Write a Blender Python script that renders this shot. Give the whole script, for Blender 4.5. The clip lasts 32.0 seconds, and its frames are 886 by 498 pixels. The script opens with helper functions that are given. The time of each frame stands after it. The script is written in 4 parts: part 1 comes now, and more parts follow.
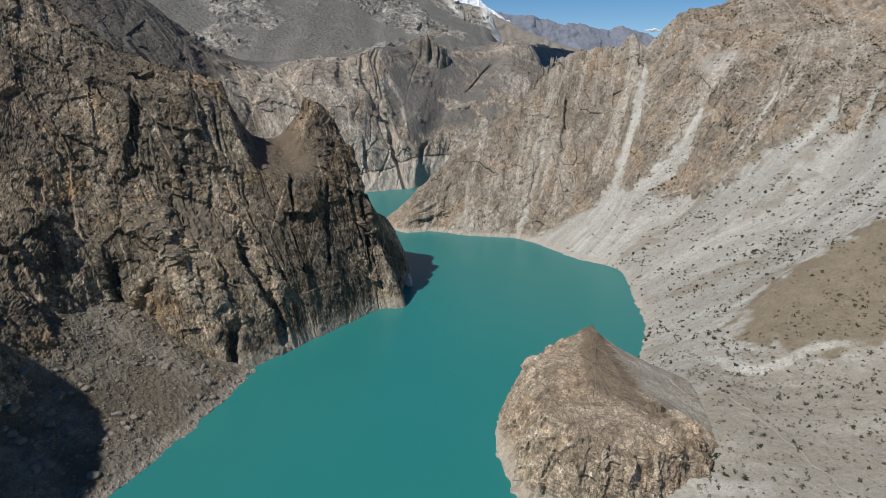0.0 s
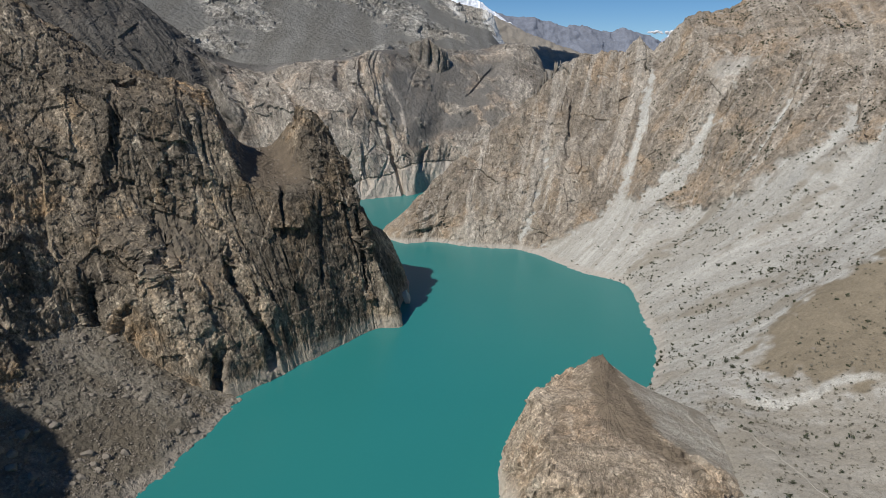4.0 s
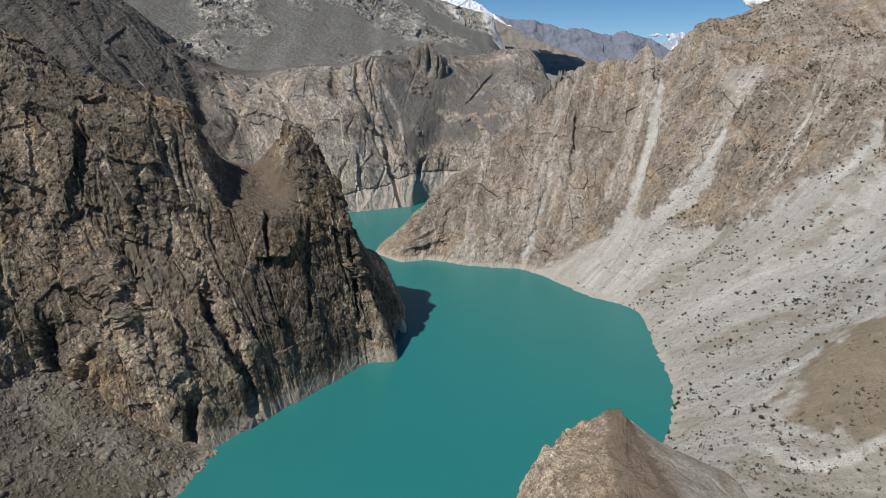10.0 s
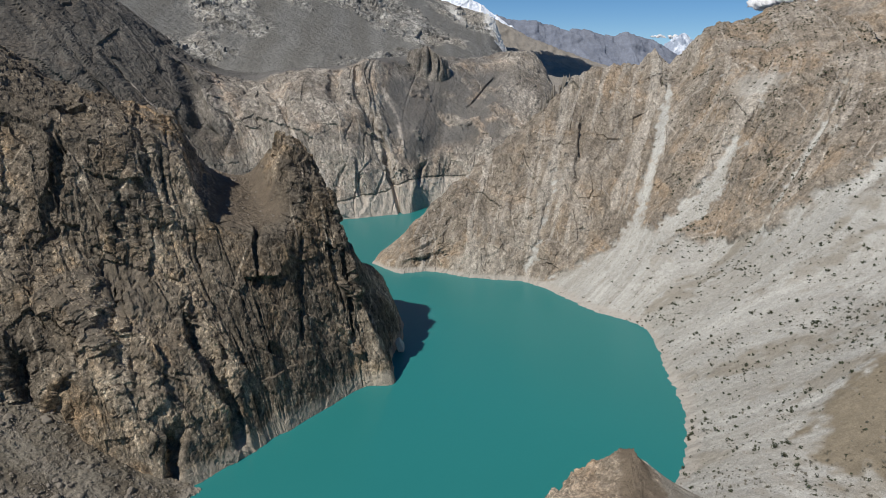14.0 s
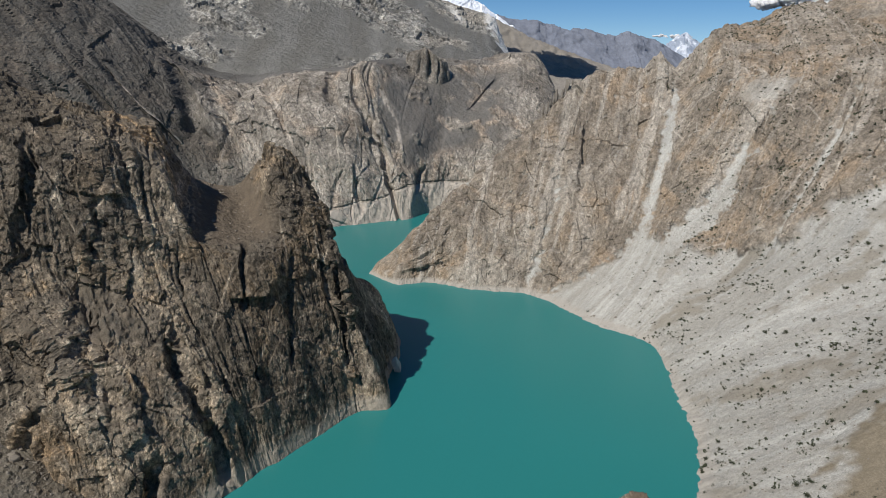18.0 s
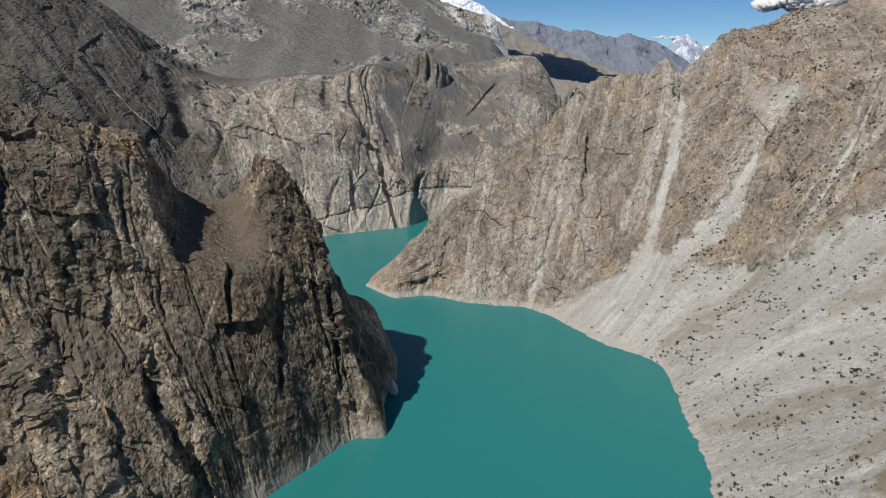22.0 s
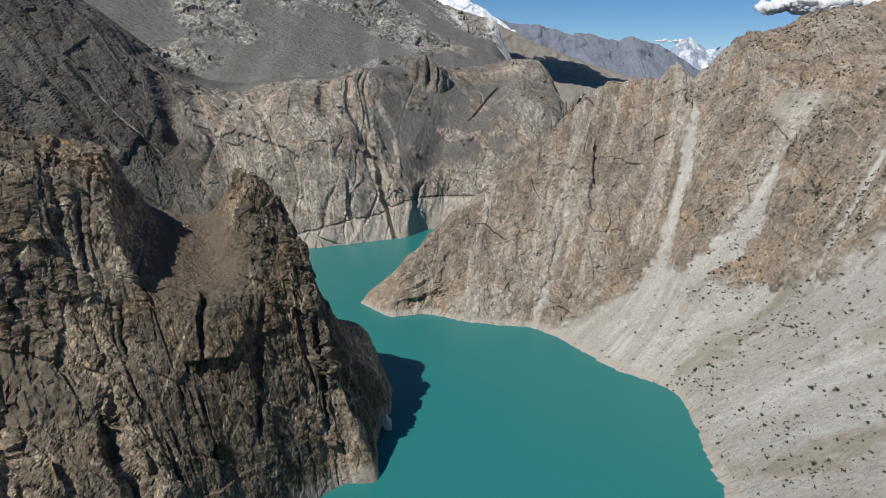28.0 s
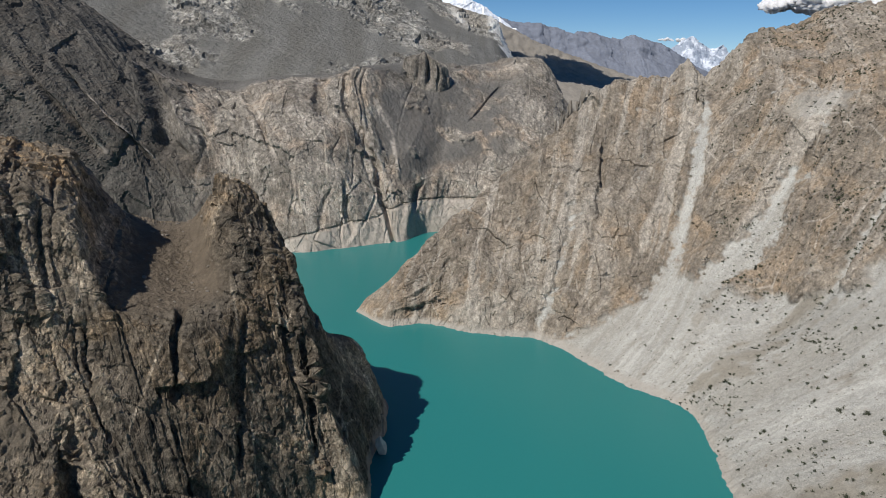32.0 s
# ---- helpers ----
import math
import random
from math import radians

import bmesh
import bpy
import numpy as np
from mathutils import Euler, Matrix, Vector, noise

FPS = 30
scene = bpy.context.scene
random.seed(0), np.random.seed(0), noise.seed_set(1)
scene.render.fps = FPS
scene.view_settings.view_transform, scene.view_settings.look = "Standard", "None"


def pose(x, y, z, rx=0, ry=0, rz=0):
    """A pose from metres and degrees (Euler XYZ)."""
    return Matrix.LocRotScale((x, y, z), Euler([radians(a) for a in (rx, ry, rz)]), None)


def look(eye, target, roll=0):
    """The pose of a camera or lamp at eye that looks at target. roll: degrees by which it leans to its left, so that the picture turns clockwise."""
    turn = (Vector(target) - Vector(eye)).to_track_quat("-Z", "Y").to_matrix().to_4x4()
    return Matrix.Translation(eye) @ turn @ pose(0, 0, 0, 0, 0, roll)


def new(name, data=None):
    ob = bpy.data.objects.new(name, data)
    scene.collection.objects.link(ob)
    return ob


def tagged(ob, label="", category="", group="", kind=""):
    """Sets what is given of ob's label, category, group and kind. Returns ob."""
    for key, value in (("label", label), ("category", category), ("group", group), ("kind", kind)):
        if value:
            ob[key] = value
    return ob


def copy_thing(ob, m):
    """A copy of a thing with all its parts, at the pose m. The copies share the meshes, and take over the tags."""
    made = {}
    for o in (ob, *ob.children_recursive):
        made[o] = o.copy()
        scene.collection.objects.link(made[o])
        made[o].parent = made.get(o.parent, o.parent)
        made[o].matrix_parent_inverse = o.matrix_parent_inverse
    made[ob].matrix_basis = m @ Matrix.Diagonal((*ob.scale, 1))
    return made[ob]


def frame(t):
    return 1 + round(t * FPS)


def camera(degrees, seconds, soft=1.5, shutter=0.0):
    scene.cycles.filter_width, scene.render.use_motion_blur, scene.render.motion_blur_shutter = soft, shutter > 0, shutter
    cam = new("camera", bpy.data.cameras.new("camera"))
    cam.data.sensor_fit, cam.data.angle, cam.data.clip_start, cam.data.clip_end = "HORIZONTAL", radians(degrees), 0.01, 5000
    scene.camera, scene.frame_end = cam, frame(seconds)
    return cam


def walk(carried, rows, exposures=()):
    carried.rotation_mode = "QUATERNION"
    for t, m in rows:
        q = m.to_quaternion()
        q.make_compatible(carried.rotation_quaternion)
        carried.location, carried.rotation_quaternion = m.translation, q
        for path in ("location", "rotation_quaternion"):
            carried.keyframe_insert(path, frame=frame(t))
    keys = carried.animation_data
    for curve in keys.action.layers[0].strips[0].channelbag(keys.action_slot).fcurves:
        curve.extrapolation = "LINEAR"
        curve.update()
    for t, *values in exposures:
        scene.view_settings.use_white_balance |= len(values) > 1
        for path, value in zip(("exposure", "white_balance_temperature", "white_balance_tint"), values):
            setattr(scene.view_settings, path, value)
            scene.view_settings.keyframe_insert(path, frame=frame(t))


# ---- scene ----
cam = camera(67.7, 32.0, soft=0.8)
PATH = [
    (0, (-1.213, 2.982, 180.962), (-1.212, 4.914, 180.445), 0.8),
    (1, (-0.757, 10.239, 181.65), (-0.758, 12.172, 181.136), 0.9),
    (2, (-0.62, 17.815, 182.805), (-0.62, 19.748, 182.291), 0.9),
    (3, (-0.448, 24.865, 183.923), (-0.449, 26.798, 183.409), 0.9),
    (5.5, (-0.707, 41.768, 187.661), (-0.706, 43.701, 187.147), 1.0),
    (7, (-0.963, 51.866, 189.577), (-0.96, 53.799, 189.067), 1.1),
    (8, (-0.75, 58.58, 191.104), (-0.748, 60.513, 190.593), 1.1),
    (9, (-0.678, 64.991, 192.486), (-0.676, 66.925, 191.976), 1.1),
    (10, (-0.705, 71.888, 193.962), (-0.702, 73.822, 193.452), 1.1),
    (11, (-0.704, 78.381, 195.417), (-0.701, 80.315, 194.906), 1.2),
    (12, (-0.71, 84.88, 196.718), (-0.708, 86.814, 196.207), 1.2),
    (13, (-0.734, 91.144, 198.117), (-0.732, 93.078, 197.606), 1.2),
    (14, (-0.738, 97.561, 199.36), (-0.736, 99.495, 198.849), 1.3),
    (16.5, (-0.144, 112.863, 203.041), (-0.142, 114.796, 202.528), 1.3),
    (18, (0.555, 122.009, 204.831), (0.555, 123.942, 204.317), 1.3),
    (19, (0.261, 128.317, 206.288), (0.262, 130.25, 205.774), 1.4),
    (20, (0.417, 134.204, 207.699), (0.418, 136.137, 207.185), 1.4),
    (21, (0.475, 139.729, 208.992), (0.477, 141.662, 208.479), 1.4),
    (22, (0.612, 145.574, 210.09), (0.614, 147.507, 209.578), 1.4),
    (23, (0.898, 151.149, 210.794), (0.899, 153.084, 210.286), 1.4),
    (24, (0.825, 157.298, 211.114), (0.827, 159.233, 210.61), 1.4),
    (25, (1.05, 164.096, 211.476), (1.051, 166.032, 210.974), 1.4),
    (27.5, (1.73, 181.103, 211.92), (1.729, 183.039, 211.417), 1.4),
    (29, (2.51, 191.714, 211.814), (2.506, 193.649, 211.309), 1.4),
    (30, (2.535, 199.099, 211.589), (2.532, 201.034, 211.083), 1.4),
    (31, (2.468, 206.515, 211.321), (2.465, 208.45, 210.816), 1.5),
    (32, (2.591, 214.015, 211.092), (2.588, 215.95, 210.585), 1.5),
]
walk(cam, [(t, look(eye, target, roll)) for t, eye, target, roll in PATH])

# ---- light ----
SUN_AZ, SUN_EL = radians(224), radians(50)      # compass bearing of the sun, with +y as north
to_sun = Vector((math.sin(SUN_AZ) * math.cos(SUN_EL), math.cos(SUN_AZ) * math.cos(SUN_EL), math.sin(SUN_EL)))
world = bpy.data.worlds.new("sky")
world.use_nodes = True
scene.world = world
wt = world.node_tree
sky = wt.nodes.new("ShaderNodeTexSky")
sky.sky_type, sky.sun_disc = "NISHITA", False
sky.sun_elevation, sky.sun_rotation = SUN_EL, SUN_AZ
sky.altitude, sky.air_density, sky.dust_density, sky.ozone_density = 4000, 1.0, 0.0, 1.8
wt.nodes["Background"].inputs["Strength"].default_value = 0.072
clear = wt.nodes.new("ShaderNodeHueSaturation")
clear.inputs["Saturation"].default_value = 1.3
clear.inputs["Value"].default_value = 1.2
wt.links.new(sky.outputs[0], clear.inputs["Color"])
wt.links.new(clear.outputs[0], wt.nodes["Background"].inputs["Color"])
sun = new("sun", bpy.data.lights.new("sun", "SUN"))
sun.data.energy, sun.data.angle, sun.data.color = 4.8, radians(0.55), (1.0, 0.95, 0.87)
sun.matrix_world = look((0, 0, 0), tuple(-to_sun))
scene.view_settings.exposure = -0.05


# ---- materials ----
class Nodes:
    """Short hand for building one node material on world coordinates."""

    def __init__(self, name):
        self.mat = bpy.data.materials.new(name)
        self.mat.use_nodes = True
        self.t = self.mat.node_tree
        self.bsdf = self.t.nodes["Principled BSDF"]
        self.geo = self.t.nodes.new("ShaderNodeNewGeometry")

    def link(self, a, b):
        self.t.links.new(a, b)

    def put(self, socket, v):
        if hasattr(v, "is_output"):
            self.link(v, socket)
        else:
            socket.default_value = v

    def scaled(self, v):
        n = self.t.nodes.new("ShaderNodeMapping")
        n.inputs["Scale"].default_value = v
        self.link(self.geo.outputs["Position"], n.inputs["Vector"])
        return n.outputs[0]

    def fbm(self, scale, detail=6, rough=0.55, distort=0.0, vec=None):
        n = self.t.nodes.new("ShaderNodeTexNoise")
        n.inputs["Scale"].default_value, n.inputs["Detail"].default_value = scale, detail
        n.inputs["Roughness"].default_value, n.inputs["Distortion"].default_value = rough, distort
        self.link(vec or self.geo.outputs["Position"], n.inputs["Vector"])
        return n.outputs[0]

    def cells(self, scale, vec=None, feature="F1"):
        n = self.t.nodes.new("ShaderNodeTexVoronoi")
        n.feature = feature
        n.inputs["Scale"].default_value = scale
        self.link(vec or self.geo.outputs["Position"], n.inputs["Vector"])
        return n

    def shaken(self, stretch, scale, amount):
        """Stretched world coordinates, shifted about by noise."""
        n, add, mul = self.t.nodes.new("ShaderNodeTexNoise"), self.t.nodes.new("ShaderNodeVectorMath"), self.t.nodes.new("ShaderNodeVectorMath")
        n.inputs["Scale"].default_value, n.inputs["Detail"].default_value = scale, 4
        self.link(self.geo.outputs["Position"], n.inputs["Vector"])
        mul.operation = "SCALE"
        mul.inputs["Scale"].default_value = amount
        self.link(n.outputs["Color"], mul.inputs[0])
        self.link(self.scaled(stretch), add.inputs[0])
        self.link(mul.outputs[0], add.inputs[1])
        return add.outputs[0]

    def span(self, v, a, b, lo=0.0, hi=1.0):
        n = self.t.nodes.new("ShaderNodeMapRange")
        n.inputs[1].default_value, n.inputs[2].default_value, n.inputs[3].default_value, n.inputs[4].default_value = a, b, lo, hi
        self.link(v, n.inputs[0])
        return n.outputs[0]

    def calc(self, op, a, b=0.0):
        n = self.t.nodes.new("ShaderNodeMath")
        n.operation = op
        self.put(n.inputs[0], a)
        self.put(n.inputs[1], b)
        return n.outputs[0]

    def blend(self, f, a, b, mode="MIX"):
        n = self.t.nodes.new("ShaderNodeMix")
        n.data_type, n.blend_type = "RGBA", mode
        self.put(n.inputs[0], f)
        for s, c in ((n.inputs[6], a), (n.inputs[7], b)):
            self.put(s, c if hasattr(c, "is_output") else (*c, 1))
        return n.outputs[2]

    def height(self):
        n = self.t.nodes.new("ShaderNodeSeparateXYZ")
        self.link(self.geo.outputs["Position"], n.inputs[0])
        return n.outputs[2]

    def attribute(self, name):
        n = self.t.nodes.new("ShaderNodeAttribute")
        n.attribute_name = name
        return n.outputs["Fac"]

    def bump(self, h, strength, distance, normal=None):
        n = self.t.nodes.new("ShaderNodeBump")
        n.inputs["Strength"].default_value, n.inputs["Distance"].default_value = strength, distance
        self.link(h, n.inputs["Height"])
        if normal:
            self.link(normal, n.inputs["Normal"])
        return n.outputs[0]

    def finish(self, colour, rough=0.9, normal=None, spec=0.25):
        self.put(self.bsdf.inputs["Base Color"], colour if hasattr(colour, "is_output") else (*colour, 1))
        self.put(self.bsdf.inputs["Roughness"], rough)
        self.bsdf.inputs["Specular IOR Level"].default_value = spec
        if normal:
            self.link(normal, self.bsdf.inputs["Normal"])
        return self.mat


def rock_material(name, dark, mid, light, warm, scree, soil, unit=1.0, ring=None, stain=0.5, relief=1.0, ring_top=6.0, contrast=1.0, patch=0.0, band=None):
    """Bare rock with stained beds; loose scree and soil where the landform carries them. unit: size of the grain, against 1 for a near cliff."""
    m = Nodes(name)
    tall = m.scaled((1, 1, 0.5))
    run = m.attribute("streak")
    beds = m.fbm(0.05 / unit, 10, 0.66, 0.9, tall)
    c = m.blend(m.span(beds, 0.40, 0.60), dark, mid)
    c = m.blend(m.span(m.fbm(0.017 / unit, 8, 0.62, 1.0), 0.50, 0.62, 0, 0.9), c, warm)
    c = m.blend(m.span(m.fbm(0.011 / unit, 7, 0.62, 0.6), 0.52, 0.66, 0, 0.75), c, light)
    c = m.blend(m.span(m.fbm(0.09 / unit, 8, 0.68, 0.6, tall), 0.56, 0.68, 0, 0.7), c, [x * 0.55 for x in dark])
    c = m.blend(m.span(run, 0.58, 0.82, 0, stain), c, light)
    c = m.blend(m.span(run, 0.40, 0.15, 0, 0.62), c, dark)
    if patch:
        slabs = m.fbm(0.013 / unit, 7, 0.6, 0.5, m.scaled((1, 1, 0.4)))
        c = m.blend(m.span(slabs, 0.50, 0.58, 0, patch), c, [x * 0.62 for x in dark])
    vein = m.cells(0.04 / unit, m.scaled((1, 0.7, 0.5)), "DISTANCE_TO_EDGE").outputs["Distance"]
    c = m.blend(m.calc("MULTIPLY", m.span(vein, 0.0, 0.03, 0.55, 0.0), m.span(m.fbm(0.03 / unit, 3), 0.5, 0.6)), c, [min(1, x * 1.25) for x in light])
    for size, lo, hi in ((0.2, 0.6, 1.42), (0.55, 0.6, 1.45), (1.5, 0.62, 1.42)):
        c = m.blend(1.0, c, m.blend(m.span(m.fbm(size / unit, 8, 0.72), 0.32, 0.68), (1 + (lo - 1) * contrast,) * 3, (1 + (hi - 1) * contrast,) * 3), "MULTIPLY")
    for size, tone in ((0.16, 0.26), (0.5, 0.34), (1.1, 0.34)):
        block = m.cells(size / unit, m.shaken((1, 1, 0.45), 0.3 / unit, 4.0 * unit)).outputs["Color"]
        k = tone * contrast
        c = m.blend(1.0, c, m.blend(m.calc("MULTIPLY", block, 1.0), (1 - k,) * 3, (1 + k,) * 3), "MULTIPLY")
    loose = m.blend(m.span(m.fbm(0.03, 8, 0.65, 0.5), 0.38, 0.62), scree, [x * 0.8 for x in scree])
    loose = m.blend(m.span(run, 0.62, 0.25, 0, 0.75), loose, [scree[0] * 0.74, scree[1] * 0.72, scree[2] * 0.69])
    loose = m.blend(m.span(run, 0.66, 0.85, 0, 0.6), loose, [min(1, x * 1.14) for x in scree])
    for size, lo, hi in ((0.35, 0.82, 1.16), (1.4, 0.7, 1.28)):
        loose = m.blend(1.0, loose, m.blend(m.span(m.fbm(size, 7, 0.75), 0.32, 0.68), (lo,) * 3, (hi,) * 3), "MULTIPLY")
    c = m.blend(m.attribute("scree"), c, loose)
    earth = m.blend(m.span(m.fbm(0.12, 9, 0.72), 0.35, 0.65), [x * 0.72 for x in soil], soil)
    earth = m.blend(1.0, earth, m.blend(m.span(m.fbm(1.3, 7, 0.75), 0.32, 0.68), (0.75,) * 3, (1.25,) * 3), "MULTIPLY")
    c = m.blend(m.attribute("soil"), c, earth)
    if ring:
        rim = m.calc("ADD", m.height(), m.calc("MULTIPLY", m.calc("SUBTRACT", m.fbm(0.05, 7, 0.68), 0.5), -1.7 * ring_top))
        c = m.blend(m.span(rim, 0.45 * ring_top, ring_top, 0.85, 0.0), c, m.blend(m.fbm(0.5, 7, 0.72), [x * 0.55 for x in ring], ring))
    if band:
        wash = m.blend(m.span(m.fbm(0.09, 8, 0.7), 0.36, 0.62), [x * 0.7 for x in band], band)
        c = m.blend(m.attribute("band"), c, wash)
    coarse = m.bump(m.fbm(0.16 / unit, 8, 0.7), 0.4 * relief, 3.0 * unit)
    fine = m.bump(m.fbm(0.7 / unit, 12, 0.78), 0.75 * relief, 1.3 * unit, coarse)
    chips = m.bump(m.cells(0.3 / unit, m.scaled((1, 1, 0.5))).outputs["Distance"], 0.4 * relief, 1.3 * unit, fine)
    return m.finish(c, 0.94, chips, 0.15)


M_LEFT = rock_material("dark_brown_cliff_rock", (0.122, 0.105, 0.084), (0.312, 0.256, 0.188), (0.43, 0.365, 0.28), (0.37, 0.258, 0.15),
                       (0.21, 0.18, 0.142), (0.175, 0.142, 0.107), 1.0, (0.5, 0.445, 0.37), 0.4, 1.15, 10.0, 1.15, 0.75)
M_FAN = rock_material("brown_scree", (0.10, 0.09, 0.078), (0.20, 0.175, 0.142), (0.27, 0.245, 0.21), (0.22, 0.165, 0.11),
                      (0.235, 0.212, 0.172), (0.13, 0.11, 0.083), 1.0, (0.40, 0.36, 0.305), 0.35, 1.0, 3.0)
M_RIGHT = rock_material("tan_cliff_rock", (0.163, 0.139, 0.113), (0.26, 0.223, 0.178), (0.35, 0.319, 0.276), (0.27, 0.208, 0.147),
                        (0.425, 0.416, 0.384), (0.24, 0.204, 0.15), 1.0, (0.48, 0.445, 0.395), 0.75, 0.75, 5.0, 0.6)
M_KNOLL = rock_material("pale_tan_bluff_rock", (0.225, 0.182, 0.137), (0.345, 0.286, 0.218), (0.44, 0.38, 0.305), (0.31, 0.228, 0.155),
                        (0.40, 0.378, 0.33), (0.2, 0.16, 0.118), 0.7, (0.56, 0.50, 0.42), 0.4, 1.0, 9.0)
M_FAR = rock_material("grey_cliff_rock", (0.2, 0.178, 0.152), (0.332, 0.302, 0.26), (0.43, 0.388, 0.335), (0.355, 0.285, 0.22),
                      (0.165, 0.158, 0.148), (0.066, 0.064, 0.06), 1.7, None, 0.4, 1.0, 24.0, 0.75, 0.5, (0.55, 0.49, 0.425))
M_GREY = rock_material("grey_mountain_rock", (0.15, 0.145, 0.132), (0.275, 0.264, 0.24), (0.37, 0.356, 0.322), (0.25, 0.228, 0.196),
                       (0.192, 0.188, 0.174), (0.8, 0.785, 0.75), 3.0, None, 0.3)
M_TAN = rock_material("tan_hill_soil", (0.22, 0.2, 0.172), (0.29, 0.262, 0.225), (0.34, 0.31, 0.275), (0.27, 0.235, 0.19),
                      (0.285, 0.26, 0.228), (0.2, 0.17, 0.13), 8.0, None, 0.2, 0.25, 6.0, 0.35)
# blue-grey base colours stand in for the haze over the far range
M_BLUE = rock_material("haze_tinted_far_rock", (0.24, 0.26, 0.31), (0.29, 0.305, 0.35), (0.34, 0.355, 0.39), (0.3, 0.295, 0.32),
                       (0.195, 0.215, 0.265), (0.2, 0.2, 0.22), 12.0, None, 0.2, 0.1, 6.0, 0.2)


def snow_material(name, cover):
    m = Nodes(name)
    # rock and snow carry a pale blue tint, distance haze put into the colour
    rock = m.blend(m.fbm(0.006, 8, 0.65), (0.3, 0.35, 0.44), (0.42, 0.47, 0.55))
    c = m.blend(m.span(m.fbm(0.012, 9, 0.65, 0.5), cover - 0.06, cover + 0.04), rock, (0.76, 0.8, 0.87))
    return m.finish(c, 0.6, m.bump(m.fbm(0.03, 10, 0.7), 0.5, 12.0))


M_SNOW = snow_material("haze_tinted_snow", 0.36)
M_SNOW2 = snow_material("haze_tinted_snow_on_rock", 0.52)


def water_material():
    m = Nodes("glacial_water")
    c = m.blend(m.fbm(0.006, 4, 0.5, 0.4), (0.019, 0.166, 0.163), (0.024, 0.187, 0.18))
    ripple = m.bump(m.fbm(0.35, 5, 0.6), 0.05, 0.6)
    m.bsdf.inputs["IOR"].default_value = 1.33
    return m.finish(c, 0.28, ripple, 0.4)


M_WATER = water_material()


def plain(name, a, b, scale, rough=0.85):
    m = Nodes(name)
    return m.finish(m.blend(m.fbm(scale, 6, 0.65), a, b), rough, m.bump(m.fbm(scale * 3, 8, 0.7), 0.4, 0.3))


M_BOULDER = plain("weathered_boulder", (0.125, 0.108, 0.09), (0.27, 0.24, 0.2), 0.6)
M_PALE = plain("pale_limestone", (0.4, 0.38, 0.35), (0.62, 0.6, 0.56), 0.5)
M_LEAF = plain("dusty_green_leaves", (0.035, 0.042, 0.028), (0.085, 0.092, 0.055), 1.5)
M_DRY = plain("dry_grey_leaves", (0.10, 0.095, 0.075), (0.19, 0.175, 0.14), 1.5)
M_WOOD = plain("grey_twigs", (0.09, 0.075, 0.06), (0.16, 0.14, 0.115), 3.0)
M_BED = plain("lake_bed_silt", (0.2, 0.19, 0.17), (0.3, 0.28, 0.25), 0.02)
M_PATH = plain("trodden_dust", (0.27, 0.255, 0.22), (0.42, 0.398, 0.355), 0.15)

# ---- fields on the landforms ----
rng = np.random.default_rng(7)
PERM = rng.permutation(4096)
GRAD = rng.normal(size=(4096, 3))
GRAD /= np.linalg.norm(GRAD, axis=1)[:, None]
GRAD32, PERM = GRAD.astype(np.float32), PERM.astype(np.int32)


def lattice(i, j, k):
    return PERM[(PERM[(PERM[i & 4095] + j) & 4095] + k) & 4095]


def grad_noise(p):
    """Smooth gradient noise of points (..., 3), about -1 to 1."""
    p = np.asarray(p, np.float32)
    low = np.floor(p)
    i = low.astype(np.int32)
    f = p - low
    w = f * f * f * (f * (f * 6 - 15) + 10)
    out = np.zeros(p.shape[:-1], np.float32)
    for a in (0, 1):
        wa = w[..., 0] if a else 1 - w[..., 0]
        for b in (0, 1):
            wb = w[..., 1] if b else 1 - w[..., 1]
            for c in (0, 1):
                wc = w[..., 2] if c else 1 - w[..., 2]
                g = GRAD32[lattice(i[..., 0] + a, i[..., 1] + b, i[..., 2] + c)]
                out += wa * wb * wc * ((f[..., 0] - a) * g[..., 0] + (f[..., 1] - b) * g[..., 1] + (f[..., 2] - c) * g[..., 2])
    return out * 1.6


def fbm(p, octaves=4, gain=0.5):
    total, amp = 0.0, 1.0
    for o in range(octaves):
        total = total + amp * grad_noise(p * 2.03 ** o + 17.3 * o)
        amp *= gain
    return total


def ridged(p, octaves=4, gain=0.5):
    """Sharp crests, rounded hollows: about -1 to 1."""
    total, amp, norm = 0.0, 1.0, 0.0
    for o in range(octaves):
        total = total + amp * (1 - 2 * np.abs(grad_noise(p * 2.07 ** o + 9.1 * o)))
        norm += amp
        amp *= gain
    return total / norm - 0.35


def facets(p, slope=0.9):
    """Broken rock: every block has its own height and its own tilted flat face, with sharp steps between blocks."""
    p = p.astype(np.float32)
    i = np.floor(p - 0.5).astype(np.int32)
    best = np.full(p.shape[:-1], 9.0, np.float32)
    h = np.zeros(p.shape[:-1], np.float32)
    G = GRAD32
    for a in (0, 1):
        for b in (0, 1):
            for c in (0, 1):
                k = lattice(i[..., 0] + a, i[..., 1] + b, i[..., 2] + c)
                r = p - (i + (a, b, c) + 0.5 + 0.33 * G[k]).astype(np.float32)
                d = (r * r).sum(-1)
                near = d < best
                best = np.where(near, d, best)
                h = np.where(near, (k / 2048.0 - 1) * 0.45 + slope * (r * G[(k * 7 + 3) & 4095]).sum(-1), h)
    return h


def smooth_step(x, a, b):
    t = np.clip((x - a) / (b - a), 0, 1)
    return t * t * (3 - 2 * t)


